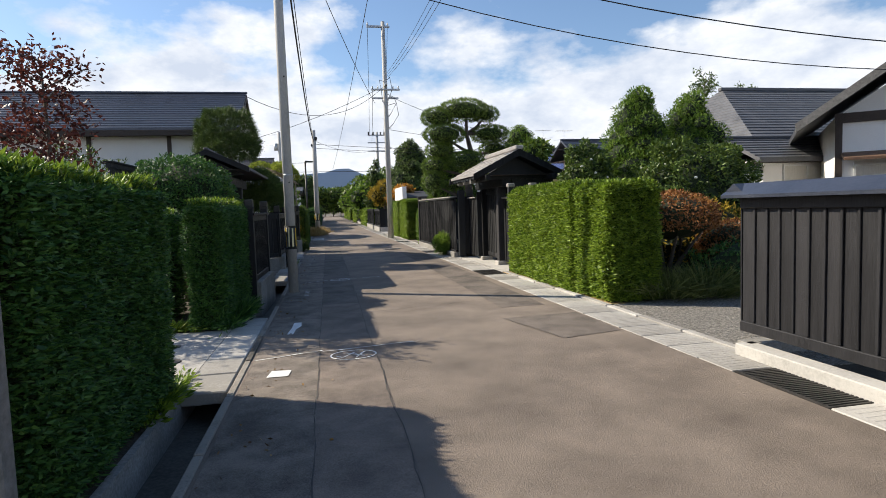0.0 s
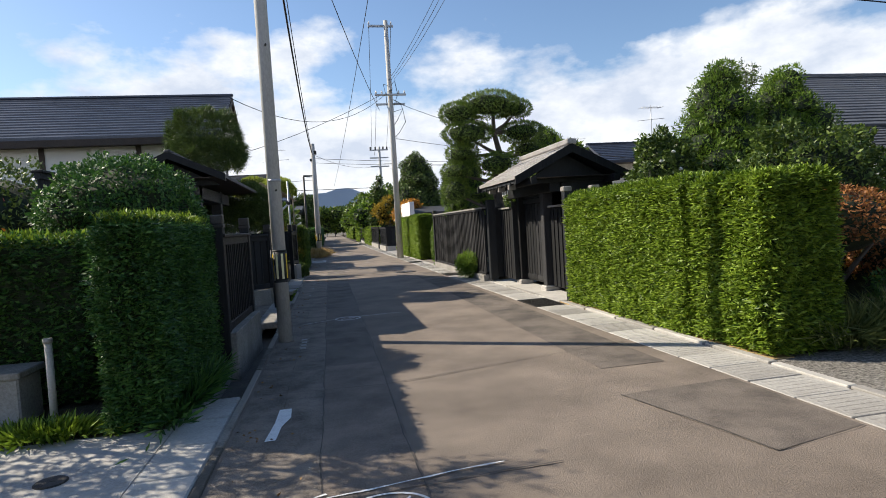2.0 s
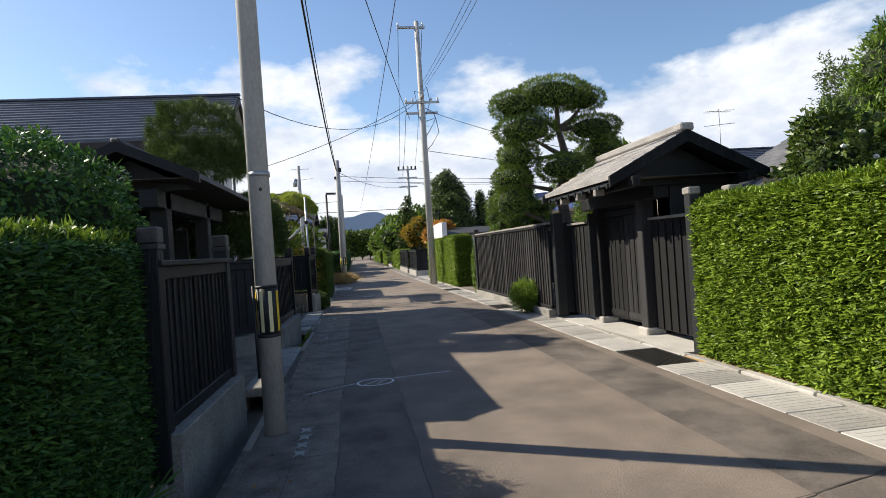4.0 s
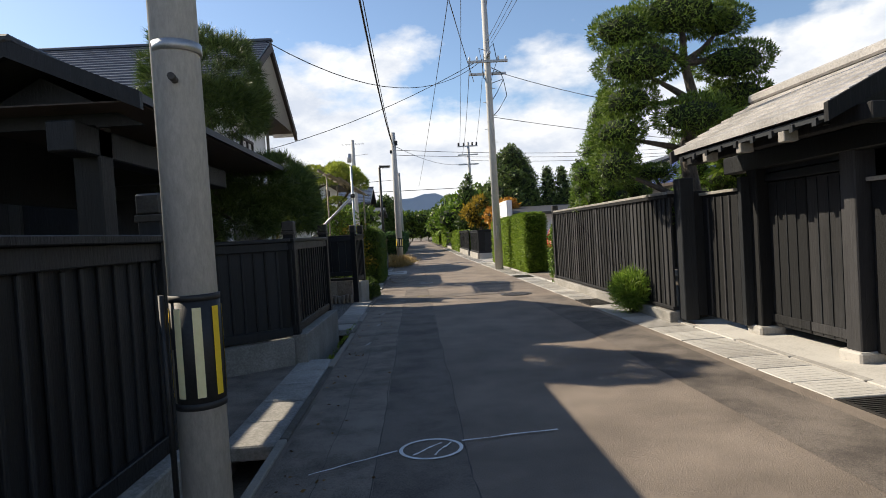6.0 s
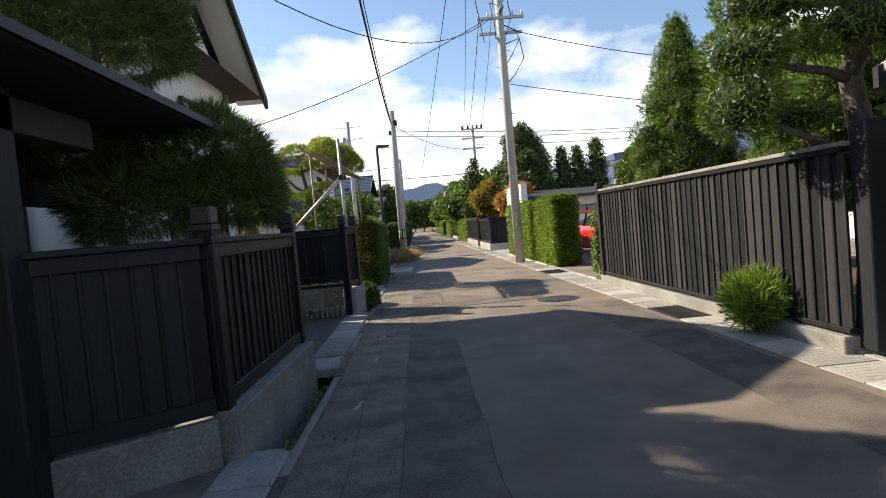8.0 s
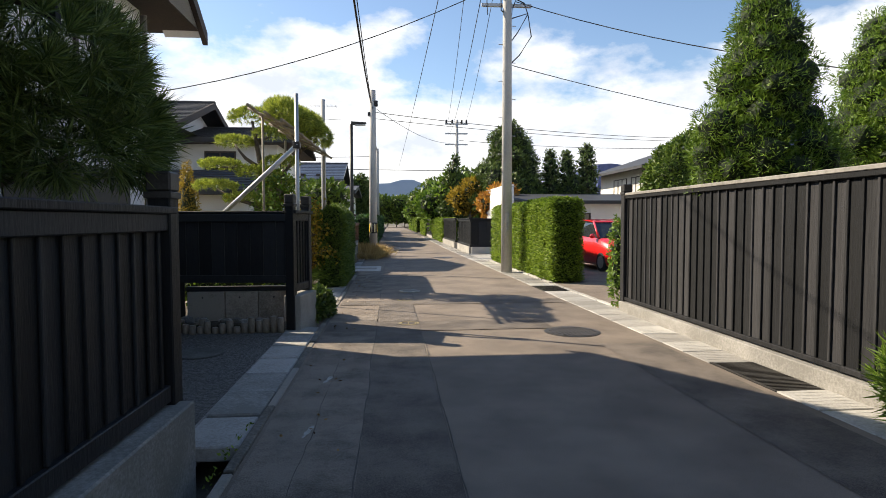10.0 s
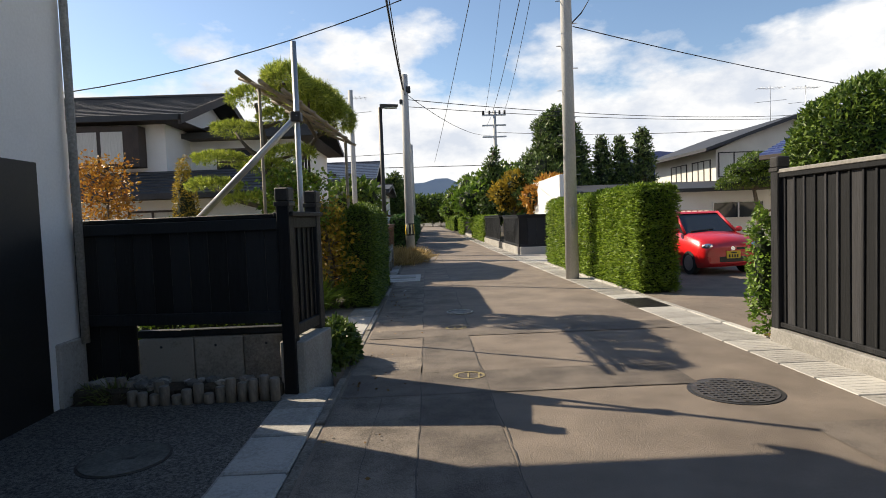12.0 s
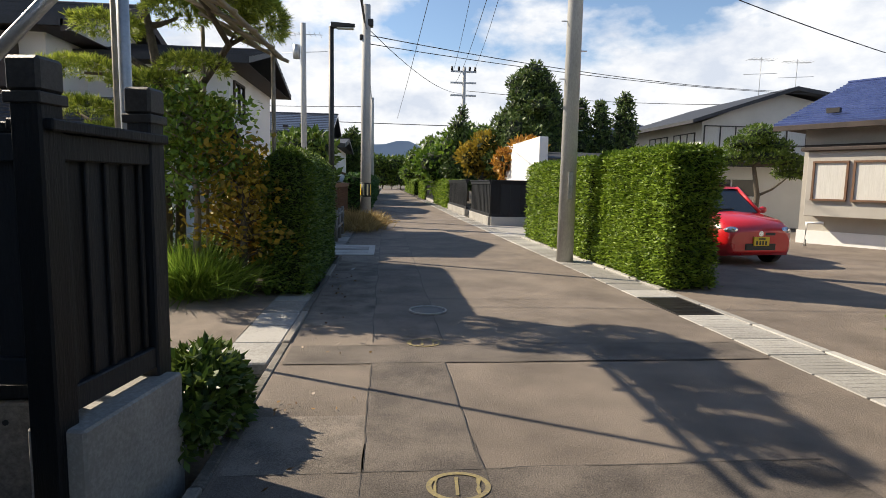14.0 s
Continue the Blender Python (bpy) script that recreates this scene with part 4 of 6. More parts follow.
part("crossarm", box(-0.85, 0.35, -0.05, 0.05, 11.0, 11.1, 0.01), STEEL, p2)
part("crossarm", box(-0.75, 0.75, -0.16, -0.08, 7.75, 7.84, 0.01), STEEL, p2)
part("crossarm", box(-0.7, 0.7, 0.08, 0.16, 7.35, 7.44, 0.01), STEEL, p2)
part("crossarm", box(-0.06, 0.06, -0.6, 0.6, 7.95, 8.03, 0.01), STEEL, p2)
for x in (-0.68, -0.4, 0.4, 0.68):
    part("insulator", tube([(x, -0.12, 7.84), (x, -0.12, 7.9), (x, -0.12, 7.99)], [0.02, 0.045, 0.02], 8), WHITE_PLASTIC, p2)
for x in (-0.8, 0.25):
    part("insulator", tube([(x, 0, 11.1), (x, 0, 11.16), (x, 0, 11.26)], [0.02, 0.05, 0.02], 8), WHITE_PLASTIC, p2)
for dx, z, s in ((0.25, 8.3, 0.5), (0.45, 7.6, -0.7), (-0.3, 8.2, 0.3), (0.55, 7.0, 0.4)):
    part("drop_cable", tube([(0.1, 0, z), (dx, -0.1, z + s * 0.3), (dx + 0.1, -0.1, z - 0.5), (dx * 0.6, -0.05, z - 1.0), (0.12, 0, z - 1.2)], 0.016, 6), WIRE, p2)
for z in (2.0, 2.4, 2.8, 3.3, 3.8, 4.3, 4.8, 5.3, 5.8, 6.3, 6.8):
    part("step_bolt", tube([(0.0, 0, z), ((-0.24 if int(z * 10) % 2 else 0.24), 0, z)], 0.011, 6), STEEL, p2)
part("marker_plate", box(-0.05, 0.05, -0.168, -0.15, 1.15, 1.65, 0.01), CONCRETE_PALE, p2, "narrow grey pole marker")
p3 = utility_pole("grey concrete utility pole with a striped warning sleeve in dry grass", 1.1, 39.8, 6.85, 0.17, 0.13, 0.95)
part("cable_clamp", box(-0.05, 0.22, -0.12, 0.12, 6.2, 6.42, 0.02), BLACK_PLASTIC, p3)
part("cable_clamp", box(-0.2, 0.05, -0.1, 0.1, 5.8, 5.95, 0.02), BLACK_PLASTIC, p3)
p4 = utility_pole("thin concrete utility pole farther along the lane", 0.8, 62.0, 7.2, 0.15, 0.11, None)
p5 = utility_pole("distant power pole with crossarms above the trees", 7.4, 64.0, 9.9, 0.17, 0.12, None)
for z in (9.5, 8.7, 7.8):
    part("crossarm", box(-1.0, 0.9, -0.05, 0.05, z, z + 0.12, 0.01), STEEL, p5)
for x in (-0.9, -0.4, 0.4, 0.8):
    part("insulator", tube([(x, 0, 9.6), (x, 0, 9.9)], 0.09, 6), WIRE, p5)
p6 = utility_pole("old wooden utility pole beside the white house", -1.4, 44.0, 7.3, 0.12, 0.10, None)
part("transformer", tube([(-0.25, 0, 6.0), (-0.25, 0, 6.5)], 0.13, 12), STEEL, p6)
lamp = thing("street_lamp", "slim dark brown street lamp with a short arm", "street lamp", (0.74, 31.9, 0))
part("post", tube([(0, 0, 0), (0, 0, 4.15)], [0.055, 0.045], 12), DARK_STEEL, lamp)
part("lamp_head", prism([(0.0, 4.13), (0.42, 4.17), (0.42, 4.20), (0.0, 4.22)], -0.07, 0.07, "y"), DARK_STEEL, lamp)
part("diffuser", box(0.10, 0.40, -0.055, 0.055, 4.115, 4.145, 0.01), WHITE_PLASTIC, lamp)


def cable(a, b, sag, r=0.012, label="black overhead cable sagging between poles"):
    pts = []
    for i in range(17):
        u = i / 16
        p = Vector(a).lerp(Vector(b), u)
        p.z -= sag * 4 * u * (1 - u)
        pts.append(p)
    ob = link_mesh("overhead_cable", tube(pts, r, 6), WIRE)
    return tagged(ob, label, "cable", "overhead cables")


cable((1.05, 12.03, 8.4), (1.05, 39.8, 6.3), 0.9, 0.026)
cable((1.0, -12, 7.4), (1.05, 12.03, 8.4), 0.5, 0.02)
cable((1.15, 12.03, 8.1), (1.1, 39.8, 6.1), 0.7, 0.012)
cable((4.25, 31.4, 11.2), (6.6, 64, 9.6), 0.8)
cable((5.3, 31.4, 11.2), (8.1, 64, 9.6), 0.8)
cable((4.4, 31.4, 7.95), (6.8, 64, 8.8), 0.6)
cable((1.1, 39.8, 6.3), (0.8, 62, 6.9), 0.4, 0.018)
cable((1.1, 39.8, 6.2), (7.2, 64, 8.0), 0.5)
cable((7.6, 64, 8.2), (40, 52, 7.5), 0.9, 0.02)
cable((0.8, 62, 6.6), (-30, 64, 8.0), 0.6, 0.02)
cable((-30, 66, 6.5), (40, 66, 6.2), 0.5, 0.03)
cable((0.95, 12.03, 8.2), (4.5, 31.4, 7.1), 0.35)
for dx in (-0.12, 0.0, 0.12):
    cable((5.13 + dx, 31.4, 8.5), (5.17 + dx * 2, -12, 9.7), 1.5, 0.008, "thin power line running above the lane")
cable((2.55, 64, 6.03), (3.82, -12, 11.0), 0.95, 0.011, "thin service line running above the lane")
cable((1.05, 12.03, 6.4), (16, 8.93, 3.8), 0.8, 0.009, "thin house cable crossing above the lane")
cable((1.05, 12.03, 7.14), (16, 8.46, 3.93), 0.66, 0.011, "house cable crossing above the lane")
cable((5.2, 31.4, 5.73), (16, 36.0, 5.0), 0.1, 0.011, "house cable sagging from the power pole")
cable((5.3, 31.4, 7.46), (16.0, 21.44, 2.94), 0.69, 0.012, "house cable sagging from the power pole")
cable((4.6, 31.4, 7.81), (-8.0, 30.21, 4.11), 0.73, 0.012, "house cable crossing above the lane")
cable((-0.85, 21.6, 5.6), (5.0, 31.4, 8.0), 1.06, 0.010, "house cable from gable to power pole")
cable((1.1, 39.8, 5.96), (25.0, 52.4, 6.96), 0.36, 0.014)
cable((1.1, 39.8, 5.7), (30.0, 50.0, 6.6), 0.5, 0.012)

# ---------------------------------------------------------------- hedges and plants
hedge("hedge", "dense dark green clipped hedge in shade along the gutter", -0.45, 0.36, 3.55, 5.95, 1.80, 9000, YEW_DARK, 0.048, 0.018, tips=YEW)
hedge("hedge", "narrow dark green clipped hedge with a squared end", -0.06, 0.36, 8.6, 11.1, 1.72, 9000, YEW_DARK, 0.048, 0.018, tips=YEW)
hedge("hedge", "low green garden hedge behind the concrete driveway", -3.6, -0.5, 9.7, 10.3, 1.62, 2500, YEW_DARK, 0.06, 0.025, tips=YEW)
hedge("hedge", "bright green clipped yew hedge with dry litter at its foot", 5.92, 6.75, 8.55, 9.72, 1.84, 7500, YEW, 0.068, 0.023, group="two trimmed hedge blocks")
hedge("hedge", "bright green clipped yew hedge with dry litter at its foot", 5.86, 6.65, 9.76, 13.2, 1.87, 7500, YEW, 0.068, 0.023, group="two trimmed hedge blocks")
hedge("hedge", "bright green clipped hedge block beside the parking yard", 5.55, 6.25, 28.5, 31.3, 1.96, 3500, YEW, 0.07, 0.026)
hedge("hedge", "bright green clipped hedge behind the power pole", 5.48, 6.1, 31.45, 36.1, 1.92, 1800, YEW, 0.08, 0.03)
hedge("hedge", "tall rounded green hedge beside the lane", 0.28, 0.80, 28.1, 31.6, 1.80, 4200, TOPIARY, 0.055, 0.02, rounding=0.3)
for k, (x, y0, y1, h) in enumerate(((5.3, 54, 57.5, 1.55), (5.3, 58.5, 63, 1.6), (5.2, 72, 80, 1.6), (0.0, 47, 56, 1.7), (0.0, 58, 70, 1.8), (-0.1, 74, 95, 1.9), (5.2, 92, 120, 1.8))):
    # leaf copy by lane side: lighter where sunlit, darker where shaded
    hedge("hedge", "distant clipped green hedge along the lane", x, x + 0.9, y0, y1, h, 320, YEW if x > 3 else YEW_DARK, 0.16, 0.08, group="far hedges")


def limb(a, b, r0, r1, bend=0.15, seg=8, bm=None):
    a, b = Vector(a), Vector(b)
    side = Vector((random.uniform(-1, 1), random.uniform(-1, 1), random.uniform(-0.4, 0.4))) * (b - a).length * bend
    pts = [a, a.lerp(b, 0.35) + side, a.lerp(b, 0.7) + side * 0.6, b]
    return tube(pts, [r0, r0 * 0.7 + r1 * 0.3, r0 * 0.35 + r1 * 0.65, r1], seg, bm)


def cloud_tree(name, label, base, trunk, pads, mat, n_pad, length, width, core=True, bark=BARK, r0=0.12, spread=0.45, tuft=1, low=-0.75, rough=0.16):
    """A tree clipped into pads: trunk line, a limb to each pad, a leafy pad round each limb's end."""
    ob = thing(name, label, "tree", base)
    n = len(trunk)
    part("trunk", tube(trunk, [r0 * (1 - 0.75 * i / (n - 1)) for i in range(n)], 10), bark, ob)
    for c, r in pads:
        near = min(trunk[1:], key=lambda q: (Vector(q) - Vector(c)).length + (0.6 if q[2] > c[2] else 0))
        part("limb", limb(near, (c[0], c[1], c[2] - r[2] * 0.3), r0 * 0.4, 0.015), bark, ob)
        if core:
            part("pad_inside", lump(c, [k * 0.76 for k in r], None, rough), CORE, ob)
        k = int(n_pad * (r[0] * r[1] + r[0] * r[2] + r[1] * r[2]) / 3 * 4)
        p, d = ball_points(c, r, k, low, rough)
        if tuft > 1:
            p, d = np.repeat(p, tuft, 0), np.repeat(d, tuft, 0)
        cards("foliage", p, d + np.array([0, 0, 0.35]), length, width, mat, ob, spread=spread if tuft > 1 else 0.8, face=None if tuft > 1 else d + np.array([0, 0, 0.3]), scatter=0.55)
    return ob


def clump_tree(label, x, y, z0, h, r, mat, clumps, size, width, n, power=0.8, squeeze=0.55, clump=0.3, name="conifer_tree", lean=0.0):
    """A conifer of many leafy sprays set on a tapering outline; power shapes the taper, squeeze the foot."""
    trunk = [(0, 0, 0), (0, 0, h * 0.4), (0, 0, h * 0.7), (0, 0, h * 0.95)]
    pads = []
    for k in range(clumps):
        u = (k + 0.5) / clumps
        z = z0 + (h - z0) * u
        rad = r * max(0.06, (1 - u) ** power) * (squeeze + (1 - squeeze) * min(1, u * 5))
        a = k * 2.39996
        q = random.uniform(0.55, 1.0)
        c = clump * (0.55 + 0.55 * (1 - u)) * random.uniform(0.75, 1.25)
        pads.append(((math.cos(a) * rad * q + lean * u, math.sin(a) * rad * q, z), (c, c, c * random.uniform(0.7, 1.2))))
    pads.append(((lean, 0, h - 0.15), (clump * 0.3, clump * 0.3, clump * 0.8)))
    return cloud_tree(name, label, (x, y, 0), trunk, pads, mat, n, size, width, rough=0.4, r0=0.12, low=-0.9)


random.seed(21)
# cloud-pruned conifer above the right fence
cloud_tree("topiary_tree", "dark green conifer clipped into cloud-like pads behind the fence", (6.15, 18.2, 0),
           [(0, 0, 0), (0.08, 0, 1.5), (-0.04, 0.05, 2.5), (0.12, 0, 3.2), (-0.02, 0, 3.8), (0.0, 0.05, 4.45)],
           [((-0.1, 0.0, 4.52), (0.78, 0.62, 0.33)), ((-0.95, -0.05, 4.30), (0.48, 0.46, 0.28)), ((0.62, 0.1, 4.42), (0.42, 0.4, 0.24)), ((-0.75, -0.1, 3.78), (0.64, 0.55, 0.30)),
            ((0.74, 0.05, 3.80), (0.58, 0.55, 0.27)), ((0.98, 0.35, 3.36), (0.48, 0.5, 0.24)), ((-0.9, 0.0, 3.28), (0.42, 0.42, 0.25)), ((-1.04, 0.1, 2.84), (0.40, 0.42, 0.27)),
            ((-1.12, 0.1, 2.36), (0.34, 0.4, 0.34)), ((-0.1, -0.35, 2.95), (0.54, 0.48, 0.28)), ((-0.5, 0.15, 2.2), (0.3, 0.3, 0.13)), ((0.3, 0.4, 2.6), (0.4, 0.4, 0.24))], TOPIARY, 5200, 0.07, 0.016, r0=0.15, low=-0.95, rough=0.14)
# bushy pine over the left gate and fence
cloud_tree("pine_tree", "dark green long-needled pine leaning over the black fence", (-0.85, 18.1, 0),
           [(0, 0, 0), (0.05, 0.1, 1.0), (-0.1, 0.2, 2.0), (-0.05, 0.2, 3.0), (-0.1, 0.2, 3.6)],
           [((-0.12, 0.2, 3.92), (0.74, 0.7, 0.62)), ((-0.1, 0.2, 3.45), (0.85, 0.8, 0.36)), ((0.55, 0.7, 2.3), (0.66, 0.75, 0.48)), ((0.15, 0.3, 1.95), (0.6, 0.6, 0.4)), ((0.8, 1.0, 1.95), (0.45, 0.7, 0.36)),
            ((-0.5, -0.2, 2.5), (0.5, 0.5, 0.35))], PINE, 460, 0.16, 0.0075, core=False, tuft=26, spread=0.7, rough=0.25)
# trained pine with props beside the side entrance
cloud_tree("trained_pine", "yellowish green garden pine trained in flat pads", (-1.05, 28.5, 0),
           [(0, 0, 0), (0.06, 0, 1.0), (-0.04, 0, 1.8), (0.05, 0, 2.6), (-0.05, 0, 3.2), (-0.12, 0, 3.6)],
           [((-0.14, 0, 3.68), (0.42, 0.42, 0.20)), ((0.28, 0, 3.34), (0.34, 0.4, 0.12)), ((-0.5, 0, 3.16), (0.36, 0.4, 0.11)), ((-0.8, 0, 2.66), (0.42, 0.4, 0.11)), ((0.05, -0.2, 2.48), (0.40, 0.4, 0.11)), ((0.5, -0.1, 2.72), (0.36, 0.4, 0.11)),
            ((-0.92, 0, 2.2), (0.44, 0.42, 0.11)), ((0.45, 0, 2.24), (0.40, 0.42, 0.11)), ((-0.3, -0.1, 1.93), (0.4, 0.4, 0.10)), ((0.4, -0.1, 1.8), (0.36, 0.4, 0.10))], PINE_GOLD, 900, 0.085, 0.009, core=False, tuft=14, spread=0.65, r0=0.11, rough=0.35, low=-0.3)
cloud_tree("trained_pine", "pine branch mass trained over a sloping bamboo frame", (0.0, 0, 0),
           [(-0.9, 28.7, 0), (-0.85, 28.7, 1.4), (-0.6, 28.5, 2.4), (-0.1, 28.2, 2.95), (-0.1, 27.3, 3.15), (-0.25, 26.2, 3.4)],
           [((0.25, 28.3, 3.25), (0.28, 0.36, 0.22)), ((0.0, 28.2, 3.5), (0.34, 0.36, 0.24)), ((0.12, 27.7, 3.35), (0.32, 0.4, 0.2)), ((-0.15, 27.6, 3.55), (0.3, 0.4, 0.2)), ((0.02, 27.1, 3.42), (0.30, 0.4, 0.19)),
            ((-0.2, 26.6, 3.5), (0.28, 0.4, 0.19)), ((-0.1, 26.1, 3.42), (0.24, 0.36, 0.17))], PINE_GOLD, 900, 0.11, 0.009, core=False, tuft=14, spread=0.7, r0=0.07)
frame_b = thing("bamboo_frame", "weathered bamboo frame supporting the pine branch", "plant support", (0.0, 0, 0))
for dx, dz in ((0.0, 0.0), (-0.28, 0.12), (-0.56, 0.24)):
    part("frame_bar", tube([(0.45 + dx, 28.5, 2.88 + dz), (-0.02 + dx, 25.6, 3.18 + dz)], 0.028, 8), BAMBOO, frame_b)
for u in (0.03, 0.2, 0.37, 0.54, 0.71, 0.88):
    y = 28.5 - 2.9 * u
    part("crossbar", tube([(0.56 - 0.47 * u, y, 2.82 + 0.3 * u), (-0.25 - 0.47 * u, y, 3.16 + 0.3 * u)], 0.022, 8), BAMBOO, frame_b)
part("upright", tube([(0.38, 28.3, 0), (0.38, 28.3, 2.98)], 0.026, 8), BAMBOO, frame_b)
part("upright", tube([(-0.45, 28.4, 0), (-0.45, 28.4, 3.2)], 0.024, 8), BAMBOO, frame_b)
part("upright", tube([(-0.42, 26.0, 0), (-0.42, 26.0, 3.3)], 0.022, 8), BAMBOO, frame_b)
prop = thing("prop_pole", "grey steel pole and sloping prop tied beside the pine", "plant support", (0.48, 24.02, 0))
part("upright", tube([(0, 0, 0), (0, 0, 3.28)], 0.028, 10), STEEL, prop)
part("sloping_prop", tube([(0.02, -0.04, 2.55), (-1.35, 0.25, 1.35)], 0.033, 10), STEEL, prop)
part("clamp", box(-0.05, 0.05, -0.07, 0.05, 2.49, 2.59, 0.01), DARK_STEEL, prop)


def bush(name, label, c, r, mat, density, length, width, category="shrub", core=0.86, low=-0.4, rough=0.2, spread=0.7, scale=2.2):
    ob = thing(name, label, category, (0, 0, 0))
    if core:
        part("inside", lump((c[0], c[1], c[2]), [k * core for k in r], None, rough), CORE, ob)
    k = int(density * (r[0] * r[1] + r[0] * r[2] + r[1] * r[2]) / 3 * 8)
    p, d = ball_points(c, r, k, low, rough, scale)
    cards("foliage", p, d * 0.5, length, width, mat, ob, spread=spread, face=d + np.array([0, 0, 0.3]), scatter=0.55)
    return ob


def stems(ob, base, tips, r=0.03, mat=BARK):
    for t in tips:
        part("stem", limb(base, t, r, r * 0.4, 0.1, 6), mat, ob)


# right garden between fence and hedge
b = bush("azalea_bush", "russet brown clipped azalea dome on bare stems", (7.6, 9.6, 1.24), (0.8, 0.75, 0.45), RUSSET, 1500, 0.05, 0.03, rough=0.1)
stems(b, (7.6, 9.6, 0), [(7.2, 9.3, 1.1), (7.5, 9.2, 1.0), (7.9, 9.7, 1.1), (8.1, 9.4, 1.0), (7.1, 9.9, 1.0)], 0.05)
b = bush("azalea_bush", "small orange brown azalea bush in the garden", (9.0, 9.7, 0.74), (0.7, 0.6, 0.42), RUSSET, 1300, 0.05, 0.03, rough=0.1)
stems(b, (9.0, 9.7, 0), [(8.7, 9.5, 0.6), (9.3, 9.6, 0.6)], 0.04)
bush("camellia_tree", "broad glossy green camellia tree with a few white flowers", (7.7, 13.0, 1.75), (0.62, 0.6, 1.1), BROAD, 1900, 0.085, 0.045, "tree", rough=0.35)
bush("camellia_tree", "glossy green camellia tree behind the hedge", (9.85, 12.2, 1.5), (1.45, 1.0, 1.3), BROAD, 1200, 0.085, 0.045, "tree", rough=0.35)
clump_tree("green bushy conifer with upturned sprays behind the hedge", 9.4, 13.7, 0.9, 4.1, 1.3, CYPRESS, 46, 0.085, 0.02, 2400, 0.75, 0.8, 0.42)
clump_tree("green bushy conifer with upturned sprays behind the hedge", 10.85, 13.8, 0.9, 4.05, 1.4, CYPRESS, 46, 0.085, 0.02, 2400, 0.6, 0.8, 0.42)
bush("shrub", "dark green garden shrub beside the gravel", (9.0, 8.8, 0.45), (1.5, 0.5, 0.45), YEW_DARK, 700, 0.07, 0.03)
bush("shrub", "mixed yellowish garden shrub behind the bush", (9.0, 10.8, 0.7), (1.4, 0.7, 0.8), GOLD, 350, 0.07, 0.04)


def grass(name, label, c, rx, ry, n, h, mat, lean=0.5, width=0.012, z=0.0):
    ob = thing(name, label, "grass", (0, 0, 0), kind="stuff")
    p = np.stack([c[0] + rx * rng.normal(0, 0.45, n), c[1] + ry * rng.normal(0, 0.45, n), np.full(n, z)], 1)
    for k, (z0, out) in enumerate(((0.0, 0.25), (0.5, 0.9))):
        d = np.tile(np.array([0, 0, 1.0]), (n, 1)) + (p - np.array([c[0], c[1], z])) * np.array([1 / rx, 1 / ry, 0]) * lean * (1 + out)
        q = p + np.array([0, 0, h * z0 * 0.8]) + (p - np.array([c[0], c[1], z])) * lean * z0 * 0.5
        cards("blades", q, d * (1.0 if k == 0 else np.array([1.3, 1.3, 0.5])), h, width, mat, ob, spread=0.35)
    return ob


for x, y, h in ((7.0, 8.7, 0.42), (7.6, 8.6, 0.45), (8.2, 8.7, 0.42), (8.8, 8.7, 0.4)):
    grass("ornamental_grass", "arching tufts of green ornamental grass by the gravel", (x, y), 0.42, 0.3, 700, h, GRASS, 0.9, 0.014)
fern = thing("fern_plant", "feathery bright green plant growing at the fence foot", "plant")
for k in range(5):
    p, d = ball_points((5.40 + 0.1 * math.cos(k * 2.4), 18.9 + 0.16 * math.sin(k * 2.4), 0.30 + 0.05 * (k % 3)), (0.17, 0.19, 0.26), 900, -1.0, 0.4)
    cards("frond", p, d + np.array([0, 0, 0.8]), 0.13, 0.012, FERN, fern, spread=0.6)
part("stem", tube([(5.42, 18.9, -0.02), (5.42, 18.9, 0.4)], 0.02, 6), BARK, fern)
grass("dry_grass", "dry yellow grass at the pole foot", (0.85, 38.6), 0.7, 1.6, 3000, 0.40, DRY_GRASS, 0.3, 0.02)
bush("climbing_plant", "leafy green vine climbing at the fence end", (5.60, 24.75, 0.75), (0.15, 0.18, 0.75), CYPRESS, 2600, 0.06, 0.028, core=0.6, low=-1.0, rough=0.4)
# conifers behind the right fence
clump_tree("tall pointed green conifer with ragged sprays behind the fence", 6.2, 21.95, 1.9, 4.3, 0.72, CYPRESS, 64, 0.075, 0.012, 4200, 0.75, 0.85, 0.23)
clump_tree("bright green bushy conifer behind the fence", 9.95, 24.2, 1.2, 4.75, 1.35, CYPRESS, 60, 0.08, 0.014, 2800, 0.5, 0.85, 0.38)
b = bush("clipped_shrub", "large rounded dark green clipped shrub beyond the fence", (7.25, 25.25, 1.82), (1.0, 0.7, 1.2), TOPIARY, 2600, 0.08, 0.03, rough=0.08)
stems(b, (7.25, 25.25, 0), [(7.05, 25.2, 1.2), (7.45, 25.3, 1.2)], 0.07)
# left garden
# trees added behind the screen to help shade the gate entrance
bush("garden_tree", "mostly hidden leafy trees added behind the screen to block sun", (-4.6, 17.0, 1.6), (1.6, 1.9, 1.6), BROAD, 300, 0.10, 0.05, "tree", rough=0.3)
for k, (x, y, z) in enumerate(((7.35, 12.55, 2.35), (7.6, 12.4, 2.2), (7.9, 12.45, 2.1), (7.55, 12.5, 2.5), (9.3, 11.3, 2.0))):
    fl = link_mesh("camellia_flower", lump((0, 0, 0), (0.038, 0.038, 0.03), None, 0.6, 1), FLOWER)
    fl.location = (x, y, z)
    fl.parent = bpy.data.objects["camellia_tree"]
b = bush("camellia_bush", "large dark green broad-leaved bush above the hedge", (-0.8, 11.7, 1.85), (0.95, 0.85, 0.75), YEW_DARK, 2200, 0.055, 0.028, rough=0.2)
